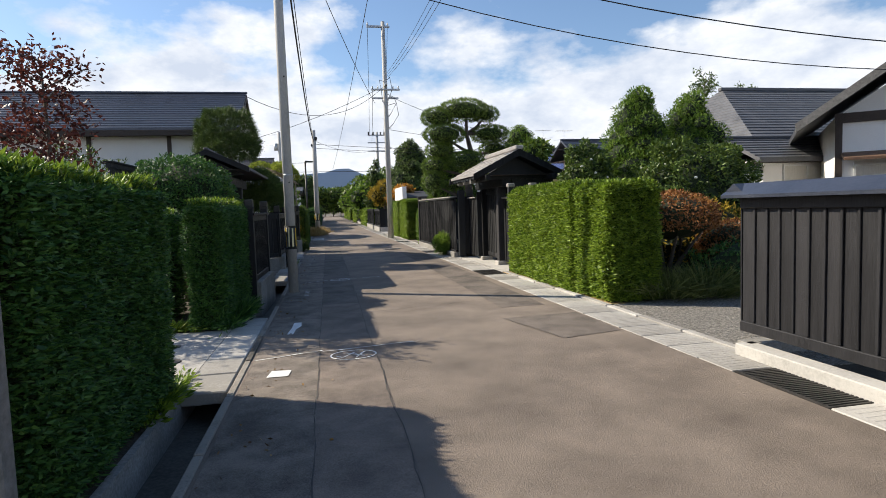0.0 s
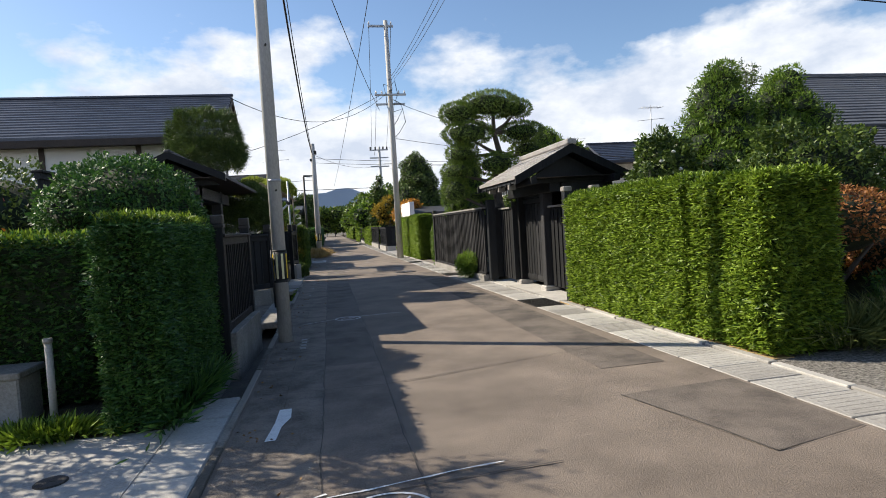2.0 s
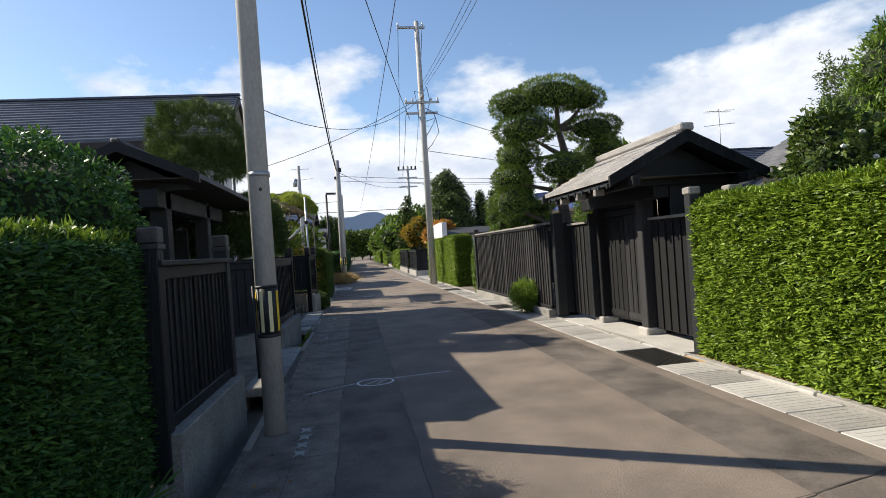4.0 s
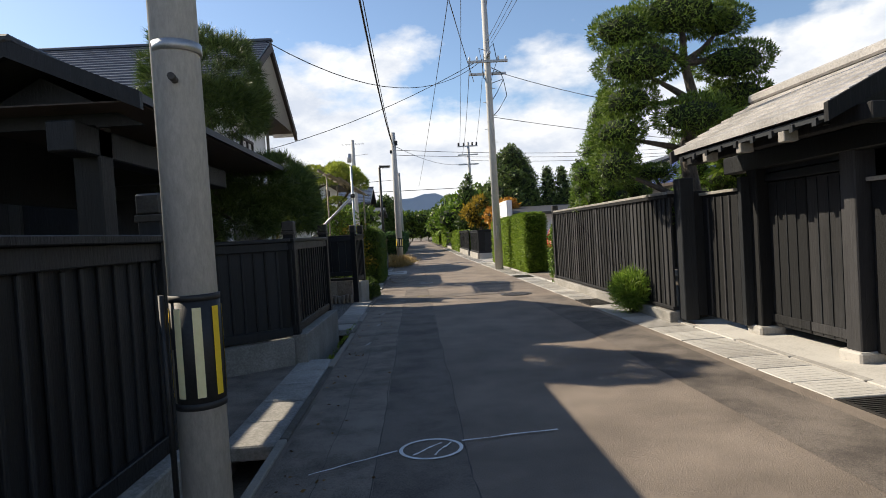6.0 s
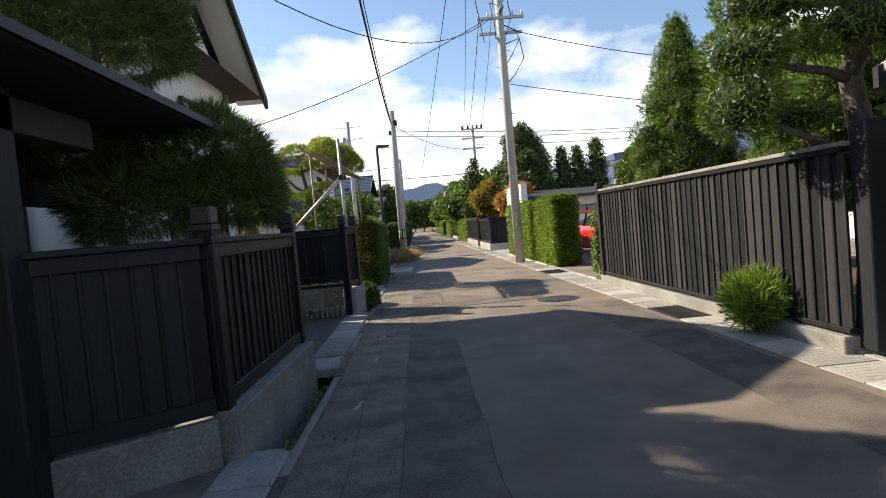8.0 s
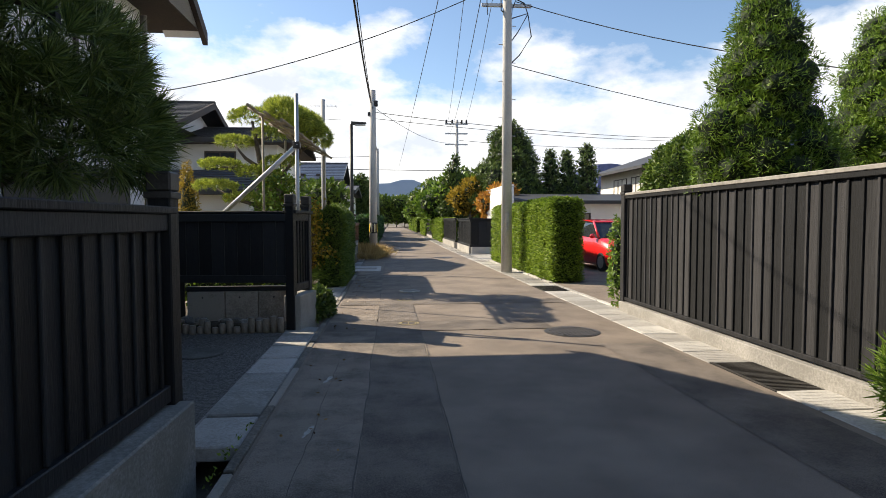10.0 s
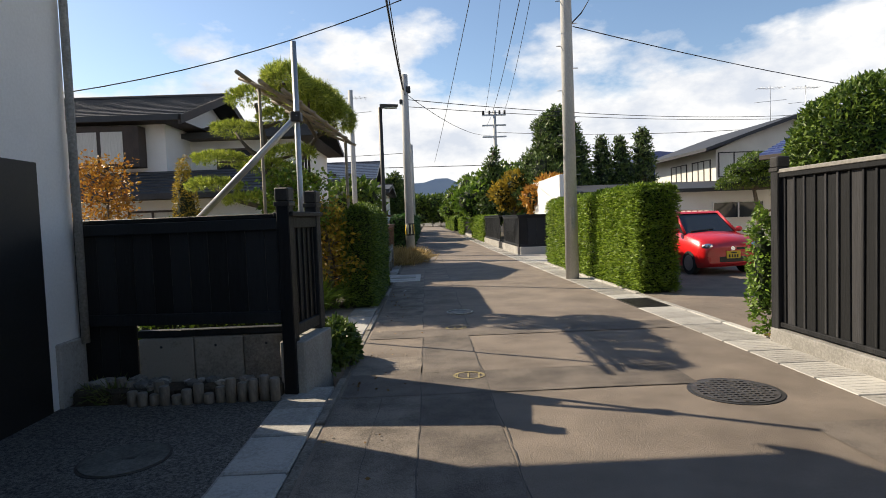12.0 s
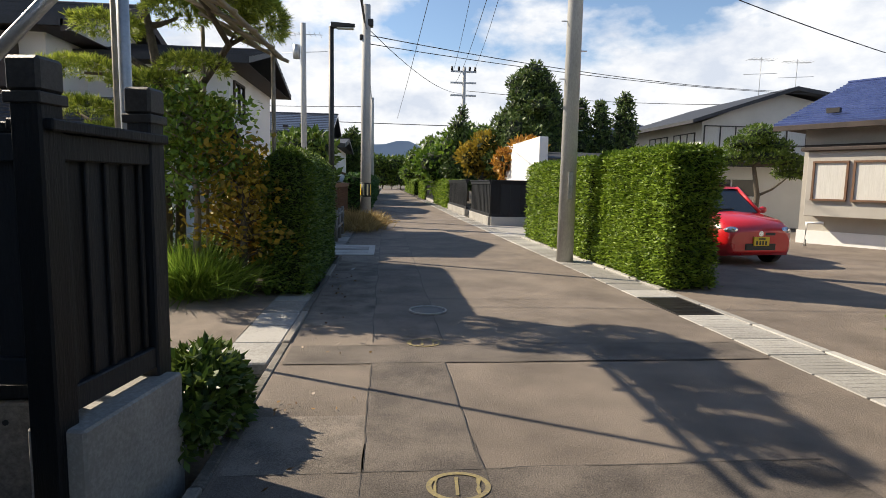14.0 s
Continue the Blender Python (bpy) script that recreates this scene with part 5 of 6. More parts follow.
stems(b, (-0.8, 11.7, 0), [(-1.1, 11.5, 1.6), (-0.6, 11.8, 1.6)], 0.05)


def airy_tree(name, label, base, h, spread, mat, n, length, width, clear=0.35, bark=BARK, twigs=26, lean=(0, 0)):
    """A thin tree with open twigs and scattered leaves."""
    ob = thing(name, label, "tree", base)
    part("trunk", tube([(0, 0, 0), (0.05 + lean[0] * 0.4, lean[1] * 0.4, h * 0.4), (lean[0], lean[1], h * 0.9)], [0.06, 0.04, 0.012], 8), bark, ob)
    pts, dirs = [], []
    for k in range(twigs):
        u = clear + (1 - clear) * k / twigs
        a = (lean[0] * u, lean[1] * u, h * u * 0.92)
        ang = k * 2.4
        L = spread * (1.15 - 0.6 * u) * random.uniform(0.6, 1.1)
        e = (a[0] + math.cos(ang) * L, a[1] + math.sin(ang) * L, a[2] + L * random.uniform(0.2, 0.7))
        part("branch", limb(a, e, 0.016, 0.004, 0.12, 5), bark, ob)
        m = n // twigs
        t = rng.uniform(0.3, 1.05, (m, 1))
        p = np.array(a) * (1 - t) + np.array(e) * t + rng.normal(0, 0.10, (m, 3))
        pts.append(p)
        dirs.append(rng.normal(0, 1, (m, 3)) + np.array([math.cos(ang), math.sin(ang), 0]))
    cards("foliage", np.concatenate(pts), np.concatenate(dirs), length, width, mat, ob)
    return ob


random.seed(33)
airy_tree("maple_tree", "thin maple with sparse dark red leaves in the garden", (-1.9, 9.3, 0), 4.1, 0.85, MAPLE, 3400, 0.075, 0.04)
airy_tree("maple_tree", "young red-leaved tree at the garden edge", (-3.0, 9.3, 0), 3.4, 0.8, MAPLE, 1800, 0.075, 0.04)
airy_tree("maple_tree", "garden tree branch with orange-tinted leaves", (-2.2, 10.6, 0), 2.2, 0.7, ORANGE, 700, 0.07, 0.04)
airy_tree("maple_tree", "dark red maple branches hanging beyond the near fence", (7.4, 3.7, 0), 4.4, 1.2, MAPLE, 1800, 0.08, 0.04, clear=0.7)
airy_tree("camellia_tree", "slender leafy tree with a pale trunk beside the lane", (-0.55, 28.2, 0), 2.5, 0.95, CYPRESS, 2600, 0.085, 0.05, clear=0.45, bark=BARK_PALE)
airy_tree("shrub", "yellow-leaved autumn shrub beside the hedge", (0.0, 28.15, 0), 1.95, 0.6, GOLD, 1500, 0.08, 0.05, clear=0.25)
airy_tree("shrub", "yellow and russet autumn shrub on thin stems", (0.0, 28.5, 0), 1.5, 0.5, ORANGE, 450, 0.07, 0.045, clear=0.2)
grass("meadow_grass", "bright feathery green grass at the garden edge", (-0.55, 27.95), 0.5, 0.25, 1500, 0.5, FERN, 0.5, 0.012)
airy_tree("maple_tree", "small tree turning orange beside the white house", (-4.4, 29.5, 0), 3.0, 0.8, ORANGE, 2600, 0.08, 0.045)
airy_tree("shrub", "yellow-leaved garden shrub on thin stems", (-0.1, 29.1, 0), 1.8, 0.6, GOLD, 3000, 0.07, 0.045, clear=0.15)
bush("shrub", "yellowish columnar garden conifer", (-2.9, 29.5, 1.4), (0.24, 0.24, 1.4), GOLD, 2500, 0.06, 0.02, core=0.8, low=-1)
bush("shrub", "light green low shrub at the garden edge", (-0.45, 28.75, 0.28), (0.6, 0.35, 0.42), FERN, 2400, 0.07, 0.012)
bush("shrub", "green garden shrub behind the low wall", (-0.5, 24.3, 0.42), (0.9, 0.3, 0.5), CYPRESS, 900, 0.07, 0.035)
bush("shrub", "green garden shrubs filling the bed", (-2.8, 29.4, 0.8), (1.6, 0.6, 0.8), BROAD, 700, 0.07, 0.04)
bush("flowering_plant", "lush dark green leafy plant spilling over the gutter", (0.70, 24.25, 0.15), (0.24, 0.40, 0.30), BROAD, 3600, 0.07, 0.035, core=0.7)
grass("leafy_plant", "low green weeds at the hedge foot", (0.36, 5.6), 0.10, 0.6, 500, 0.08, YEW, 0.8, 0.025)
grass("leafy_plant", "low green weeds at the hedge foot", (0.40, 9.6), 0.12, 1.0, 900, 0.2, YEW_DARK, 0.8, 0.025)
grass("leafy_plant", "low green ground plants beside the driveway", (-0.6, 8.75), 0.6, 0.2, 700, 0.13, YEW, 0.8, 0.025)
grass("leafy_plant", "grassy plants in the stone-edged bed", (-1.05, 23.25), 0.25, 0.08, 260, 0.15, GRASS, 0.7, 0.016)
for nm, lab, m, x, y0, y1, k, sz in (("fallen_leaves", "scattered dry leaves along the gutter kerb", LEAF_DRY, 0.98, 2, 30, 260, 0.035), ("moss_tufts", "small green moss and weed tufts along the kerb", YEW, 0.84, 16.9, 19.2, 260, 0.03),
                                   ("dry_weeds", "dry weed tufts between edging and fence", DRY_GRASS, 5.58, 18, 24.3, 700, 0.05)):
    st = thing(nm, lab, "plant litter", kind="stuff")
    yy = rng.uniform(y0, y1, k)
    yy = yy + 0.4 * np.sin(yy * 5)
    xx = x - (0.015 * (yy - 20) if x > 5 else 0) + np.abs(rng.normal(0, 0.07 if x < 0.9 or x > 5 else 0.25, k)) * (1 if x != 0.84 else -0.4)
    cards("scraps", np.stack([xx, yy, np.full(k, 0.016)], 1), rng.normal(0, 1, (k, 3)) * np.array([1, 1, 0.15]) + np.array([0, 0, 0.12 if nm == "fallen_leaves" else 0.9]), sz, sz * 0.5, m, st, spread=0.1)
wp = thing("marker_post", "thin weathered white post in the garden", "post", (-0.62, 9.05, 0))
part("post", tube([(0, 0, 0), (0, 0, 0.72)], 0.03, 10), CONCRETE_PALE, wp)
part("post_top", tube([(0, 0, 0.72), (0, 0, 0.76)], 0.036, 10), CONCRETE, wp)
bx = thing("meter_box", "low pale concrete box under the hedge", "box", (-1.2, 9.35, 0))
part("body", box(-0.28, 0.28, -0.2, 0.2, 0, 0.42, 0.015), CONCRETE, bx)
part("lid", box(-0.31, 0.31, -0.23, 0.23, 0.42, 0.48, 0.01), CONCRETE, bx)
gp = thing("gate_post", "weathered wooden post with a brown board at the hedge end", "post", (0.26, 3.38, 0))
part("post", box(-0.06, 0.06, -0.06, 0.06, 0, 1.66, 0.01), WOOD_GREY, gp)
part("board", box(-0.5, -0.05, -0.02, 0.02, 1.28, 1.66, 0.006), WOOD_BROWN, gp)
part("post_cap", box(-0.08, 0.08, -0.08, 0.08, 1.66, 1.73, 0.01), DARK_STEEL, gp)

# ---------------------------------------------------------------- houses


def window(ob, x0, x1, z0, z1, y, mat_frame, out=-1, axis="y", curtain=False, panes=2):
    """A window on a wall plane; axis: the normal's axis; out: its sense."""
    def bx_(a0, a1, d0, d1, c0, c1, bev=0.0, bm=None):
        d0, d1 = sorted((y + out * d0, y + out * d1))
        return box(a0, a1, d0, d1, c0, c1, bev, bm) if axis == "y" else box(d0, d1, a0, a1, c0, c1, bev, bm)
    w = part("window", bx_(x0, x1, 0.003, 0.02, z0, z1), CURTAIN if curtain else GLASS, ob)
    t = 0.05
    part("frame", bx_(x0 - t, x1 + t, 0.0, 0.06, z1, z1 + t), mat_frame, w)
    part("frame", bx_(x0 - t, x1 + t, 0.0, 0.08, z0 - t, z0), mat_frame, w)
    for a in [x0 - t, x1] + [x0 + (x1 - x0) * k / panes - t / 2 for k in range(1, panes)]:
        part("frame", bx_(a, a + t, 0.0, 0.055, z0, z1), mat_frame, w)
    return w


# white house with garage on the left, ridge along x
hl = thing("house", "white plastered house with timber posts, blue-black metal roof and garage", "house")
part("wall", prism([(20.2, 0), (23.4, 0), (23.4, 4.35), (22.0, 5.3), (20.2, 4.35)], -14, -1.4, "x"), PLASTER, hl, "white plaster walls")
gable_roof(hl, -14.5, -0.85, 19.75, 24.3, 4.25, 5.78, "x", ROOF_METAL, 0.08, 16, 0.03, 0.06, mid=22.2)
for x in (-12.2, -9.9, -7.6, -5.3, -3.0):
    part("timber_post", box(x - 0.06, x + 0.06, 20.15, 20.2, 0, 4.2), TRIM_BROWN, hl)
part("eave_board", box(-14.5, -0.85, 19.72, 19.8, 4.02, 4.2, 0.01), TRIM_BROWN, hl)
part("eave_soffit", box(-14.4, -0.9, 19.8, 20.2, 4.06, 4.1), TRIM_BROWN, hl)
part("barge_board", prism([(19.72, 4.2), (22.2, 5.74), (24.33, 4.2), (24.33, 4.02), (22.2, 5.56), (19.72, 4.02)], -0.9, -0.83, "x"), TRIM_BROWN, hl)
part("soffit", prism([(19.8, 4.14), (22.2, 5.64), (24.25, 4.14), (24.25, 4.1), (22.2, 5.6), (19.8, 4.1)], -1.4, -0.91, "x"), PLASTER, hl)
# flat black sheet on the wall stands for the unlit garage inside
part("garage_opening", box(-1.41, -1.385, 20.6, 22.95, 0.0, 2.05), BLACK_PLASTIC, hl, "dark garage mouth drawn as a flat black sheet")
part("corner_footing", box(-1.5, -1.36, 23.05, 23.42, 0, 0.55, 0.01), CONCRETE, hl, "concrete corner footing")
part("downpipe", tube([(-1.33, 23.36, 0.5), (-1.33, 23.36, 4.1)], 0.035, 10), CONCRETE, hl)
window(hl, 17.0 + 4.4, 22.1, 2.6, 3.6, -1.4, TRIM_BROWN, 1, "x", True)

# two-storey house with a bay window farther left
h2 = thing("house", "two-storey cream house with dark roofs and black bay window", "house")
part("wall", box(-14, -5.0, 33.6, 40, 0, 4.3), PLASTER, h2, "cream plaster walls")
part("wall", box(-5.0, -1.9, 35.2, 40, 0, 4.1), PLASTER, h2, "cream plaster wing")
gable_roof(h2, -14.6, -4.35, 33.0, 40.4, 4.35, 5.6, "x", ROOF_BLACK, 0.12, 14, 0.03, 0.08)
gable_roof(h2, -5.0, -1.3, 34.6, 40.4, 4.1, 4.85, "x", ROOF_BLACK, 0.12, 10, 0.03, 0.06)
part("barge_board", prism([(33.0, 4.35), (36.7, 5.62), (40.4, 4.35), (40.4, 4.12), (36.7, 5.4), (33.0, 4.12)], -4.4, -4.32, "x"), TRIM_BROWN, h2)
part("gable_wall", prism([(33.6, 4.28), (40, 4.28), (36.7, 5.4)], -5.1, -4.98, "x"), PLASTER, h2)
gable_roof(h2, -12, -1.6, 31.9, 35.2, 2.3, 3.0, "x", ROOF_BLACK, 0.1, 8, 0.03)
bay = part("bay_window", box(-7.3, -5.5, 33.2, 33.6, 3.1, 4.15, 0.01), TRIM_BROWN, h2, "black-framed bay window")
for a, b_ in ((-7.3, -6.55), (-6.45, -5.9)):
    part("pane", box(a, b_, 33.185, 33.2, 3.2, 4.0), CURTAIN, bay)
window(h2, -4.2, -3.3, 2.9, 3.7, 35.2, TRIM_BROWN, -1, "y")
window(h2, -4.4, -3.0, 0.6, 1.9, 35.2, TRIM_BROWN, -1, "y")
window(h2, 35.6, 36.5, 2.9, 3.7, -1.9, TRIM_BROWN, 1, "x")
part("lower_wall", box(-11.5, -2.2, 32.4, 33.6, 0, 2.4), PLASTER, h2)
window(h2, -5.4, -3.8, 0.7, 1.9, 32.4, TRIM_BROWN, -1, "y", True, 3)
# white low house with a blue-grey roof beyond
h3 = thing("house", "low white house with a dark roof edge farther along the lane", "house")
part("wall", box(-9, -0.6, 50, 56, 0, 3.3), PLASTER, h3)
gable_roof(h3, -9.5, -0.2, 49.5, 56.6, 3.25, 3.7, "x", ROOF_BLACK, 0.2, 0, 0, 0.05)
part("porch_roof", prism([(-2.4, 1.75), (-1.2, 2.2), (0.0, 1.75), (0.0, 1.65), (-1.2, 2.08), (-2.4, 1.65)], 48.6, 50, "y"), WOOD_BROWN, h3, "small brown porch roof")
h4 = thing("house", "distant house with a blue metal roof and snow guards", "house")
part("wall", box(-14, -2.2, 60, 68, 0, 4.6), PLASTER_GREY, h4)
gable_roof(h4, -14.5, -1.7, 59.4, 68.6, 4.6, 6.2, "x", ROOF_METAL, 0.15, 10, 0.03, 0.08)
for k in range(9):
    part("snow_guard", box(-13 + k * 1.15, -12.7 + k * 1.15, 60.2, 60.35, 4.85, 5.05), TRIM_BROWN, h4)

# right: tiled house behind the garden trees
h5 = thing("house", "white house with grey tiled hipped roof behind the garden", "house")
part("wall", box(15.2, 26, 16.6, 24, 0, 3.2), PLASTER, h5, "white plaster wall")
hip_roof(h5, 14.4, 27, 15.8, 24.6, 3.25, 5.6, 2.2, ROOF_GREY, 20)
part("lower_wall", box(14.0, 18, 15.0, 16.6, 0, 2.6), PLASTER, h5)
gable_roof(h5, 13.4, 18.6, 14.4, 17.4, 2.6, 3.3, "x", ROOF_GREY, 0.1, 8, 0.03, 0.08)
window(h5, 14.7, 16.2, 1.6, 2.4, 15.0, WHITE_PLASTIC, -1, "y", True)
h6 = thing("house", "white gabled house with dark brown eaves and beams", "house", (13.55, 12.15, 0), -40)
part("wall", prism([(0, 0), (5.4, 0), (5.4, 3.35), (2.7, 5.2), (0, 3.35)], 0, 5, "y"), PLASTER, h6, "white plaster gable wall")
bmr = bmesh.new()
prism([(-0.8, 3.18), (2.7, 5.63), (2.7, 5.48), (-0.8, 3.03)], -0.75, 5.4, "y", bmr)
prism([(2.7, 5.63), (6.2, 3.18), (6.2, 3.03), (2.7, 5.48)], -0.75, 5.4, "y", bmr)
part("roof", bmr, ROOF_BLACK, h6)
part("barge_board", prism([(-0.84, 3.2), (2.7, 5.67), (2.7, 5.46), (-0.84, 2.99)], -0.8, -0.753, "y"), WOOD_GREY, h6, "pale weathered barge board")
part("barge_board", prism([(2.7, 5.67), (6.24, 3.2), (6.24, 2.99), (2.7, 5.46)], -0.8, -0.753, "y"), WOOD_GREY, h6, "pale weathered barge board")
for x in (0.06, 1.2, 2.7, 4.2):
    part("timber_post", box(x - 0.07, x + 0.07, -0.05, -0.003, 0, 3.2), TRIM_BROWN, h6)
part("beam", box(-0.02, 5.4, -0.07, -0.004, 3.2, 3.42), TRIM_BROWN, h6)
part("awning", prism([(-0.75, 2.3), (0.0, 2.46), (0.0, 2.52), (-0.75, 2.36)], 0.1, 3.2, "x"), WOOD_BROWN, h6, "brown awning over the window")
window(h6, 0.4, 2.2, 0.9, 2.2, 0, WHITE_PLASTIC, -1, "y", True)
# house behind the right gate
h7 = thing("house", "house with a dark blue metal roof behind the gate", "house")
part("wall", box(14.2, 21, 27.5, 29.6, 0, 3.8), PLASTER_GREY, h7)
# long low shed and white sign wall
sh = thing("shed", "long low white shed with a dark roof edge and small windows", "shed")
part("wall", box(7.2, 17.5, 41, 46, 0, 2.25), PLASTER, sh)
part("roof", prism([(40.6, 2.2), (46.4, 2.75), (46.4, 2.9), (40.6, 2.35)], 7.0, 17.8, "x"), ROOF_BLACK, sh)
part("end_wall", box(6.9, 7.2, 40.4, 46, 0, 3.05, 0.01), PLASTER, sh, "white boarded end wall")
window(sh, 9.6, 10.8, 1.15, 1.75, 41, TRIM_BROWN, -1)
window(sh, 13.2, 15.2, 1.15, 1.75, 41, WHITE_PLASTIC, -1)
# two-storey house beyond the car park
h8 = thing("house", "two-storey cream house with a dark gabled roof and balcony windows", "house", (1.1, 0, 0))
part("wall", prism([(15.8, 0), (22.8, 0), (22.8, 5.5), (19.6, 6.1), (15.8, 4.6)], 48, 56, "y"), PLASTER_GREY, h8)
bmr = bmesh.new()
prism([(14.9, 4.62), (20.0, 6.3), (20.0, 6.12), (14.9, 4.45)], 47.2, 57, "y", bmr)
prism([(20.0, 6.3), (24.0, 5.75), (24.0, 5.58), (20.0, 6.12)], 47.2, 57, "y", bmr)
part("roof", bmr, ROOF_BLACK, h8)
window(h8, 48.6, 50.6, 3.0, 4.1, 15.8, DARK_STEEL, -1, "x", True, 3)
window(h8, 51.4, 53.4, 3.0, 4.1, 15.8, DARK_STEEL, -1, "x", True, 3)
window(h8, 15.95, 18.3, 3.2, 4.4, 48, DARK_STEEL, -1, "y", True, 3)
window(h8, 20.2, 22.2, 3.6, 4.7, 48, TRIM_BROWN, -1, "y", True, 2)
h10 = thing("warehouse", "distant blue-grey metal clad building with small windows", "building")
part("wall", prism([(25.5, 0), (33.5, 0), (33.5, 7.3), (27.0, 8.0), (25.5, 7.9)], 80, 92, "y"), ROOF_BLUE, h10)
for j in range(3):
    for i in range(5):
        part("window", box(26.2 + i * 1.4, 26.9 + i * 1.4, 79.94, 79.997, 4.9 + j * 0.95, 5.25 + j * 0.95), GLASS, h10)
# house with a blue roof beside the parking yard
h9 = thing("house", "cream bungalow with shiny blue metal roof and bay window", "house", (12.85, 35.6, 0), 30)
part("wall", box(0, 8, -9, 0, 0, 3.1), PLASTER_TAN, h9)
gable_roof(h9, -0.65, 8.6, -9.6, 0.55, 3.12, 4.75, "y", ROOF_BLUE, 0.12, 20, 0.03, 0.06)
part("gable_wall", prism([(0, 3.05), (8, 3.05), (4, 4.5)], -0.12, 0.0, "y"), PLASTER_TAN, h9)
part("fascia", box(-0.68, -0.62, -9.6, 0.55, 2.94, 3.08, 0.01), TRIM_BROWN, h9)
part("bay", box(-0.5, 0.0, -2.2, -0.3, 0.75, 2.4, 0.01), PLASTER_TAN, h9, "cream bay with a window")
part("bay_roof", box(-0.62, 0.0, -2.35, -0.15, 2.4, 2.5, 0.02), TRIM_BROWN, h9)
window(h9, -1.2, -0.5, 1.2, 2.1, -0.5, WOOD_BROWN, -1, "x", True, 1)
window(h9, -2.1, -1.4, 1.2, 2.1, -0.5, WOOD_BROWN, -1, "x", True, 1)
window(h9, -5.4, -2.7, 0.45, 2.25, 0.0, WHITE_PLASTIC, -1, "x", True, 3)
part("footing", box(-0.04, 8, -9.02, 0.03, 0, 0.35), PLASTER, h9)
part("wall_band", box(-0.03, 0.0, -9, 0, 2.45, 2.6), TRIM_BROWN, h9)
for k in range(7):
    part("snow_guard", box(-0.2, -0.06, -8.6 + k * 1.3, -8.3 + k * 1.3, 3.38, 3.5), DARK_STEEL, h9)
pipe = thing("drain_pipe", "short white bent pipe beside the bungalow", "pipe", (12.3, 34.6, 0))
part("pipe", tube([(0, 0, 0), (0, 0, 0.6), (0.3, -0.2, 0.6)], 0.04, 8), WHITE_PLASTIC, pipe)
bw = thing("block_wall", "low grey concrete block wall behind the parking yard", "wall")
for k in range(14):
    for j in range(5):
        part("concrete_block", box(7.4 + k * 0.4, 7.79 + k * 0.4, 40.2, 40.35, j * 0.2, j * 0.2 + 0.195, 0.005), CONCRETE, bw)
# far right walls and fences along the lane
f4 = fence("black board fence on a pale concrete base", (5.35, 40.7), (5.35, 45.2), 0.3, 0.3, 1.55, WOOD_BLACK, 0.3, front=1, base_mat=CONCRETE_PALE, base_w=0.2)
f4b = fence("black board fence return on a pale concrete base", (5.35, 40.7), (7.0, 40.6), 0.3, 0.3, 1.55, WOOD_BLACK, 0.3, front=1, base_mat=CONCRETE_PALE, base_w=0.2)
f5 = fence("black board fence on a pale concrete base", (5.35, 46.6), (5.35, 53.6), 0.3, 0.3, 1.6, WOOD_BLACK, 0.35, front=1, base_mat=CONCRETE_PALE, base_w=0.2)
f6 = fence("distant dark board fence along the lane", (5.35, 63.5), (5.35, 71.5), 0.2, 0.2, 1.6, WOOD_BLACK, 0.5, front=1)
f7 = fence("brown board fence beside the lane", (0.25, 34.0), (0.1, 46.5), 0, 0.05, 1.35, WOOD_BROWN, 0.3, front=-1)
gr = thing("low_railing", "low weathered wooden railing by the dry grass", "railing", (0.6, 34.6, 0))
for k in range(3):
    part("rail_post", tube([(0, k * 1.0, 0), (0, k * 1.0, 0.75)], 0.04, 8), WOOD_GREY, gr)
part("rail", tube([(0, -0.1, 0.62), (0, 2.1, 0.62)], 0.03, 8), WOOD_GREY, gr)
part("rail", tube([(0, -0.1, 0.32), (0, 2.1, 0.32)], 0.03, 8), WOOD_GREY, gr)
cv = thing("gutter_plate", "pale steel plate bridging the gutter", "gutter cover", (1.2, 33.1, 0.0))
part("plate", box(-0.62, 0.32, -1.0, 0.7, 0.002, 0.022, 0.004), CONCRETE_PALE, cv)
for k in range(3):
    part("tread_bar", box(-0.5, 0.2, -0.8 + k * 0.5, -0.5 + k * 0.5, 0.022, 0.028), CONCRETE, cv)


def antenna(x, y, z, s=1.0):
    ob = thing("tv_antenna", "thin metal television antenna on a roof", "antenna", (x, y, z), group="roof antennas")
    part("mast", tube([(0, 0, -0.4), (0, 0, 1.7 * s)], 0.016, 6), STEEL, ob)
    part("boom", tube([(-0.55 * s, 0, 1.6 * s), (0.55 * s, 0, 1.6 * s)], 0.012, 6), STEEL, ob)
    part("boom", tube([(-0.7 * s, 0, 1.0 * s), (0.7 * s, 0, 1.1 * s)], 0.012, 6), STEEL, ob)
    for k in range(-3, 4):
        part("element", tube([(k * 0.16 * s, -0.3 * s, 1.6 * s), (k * 0.16 * s, 0.3 * s, 1.6 * s)], 0.008, 5), STEEL, ob)


gable_roof(h7, 13.6, 21.6, 26.8, 30.2, 3.8, 4.75, "x", ROOF_METAL, 0.1, 10, 0.03, 0.06)
antenna(16.9, 28.5, 4.75)
antenna(21, 50, 6.0, 1.3)
antenna(23, 50, 5.8, 1.4)
antenna(-1.6, 46.0, 5.3, 1.3)
post6 = part("antenna_mast_base", tube([(0, 0, -5.3), (0, 0, 0)], 0.03, 6), STEEL, bpy.data.objects["tv_antenna.003"])

# ---------------------------------------------------------------- red car


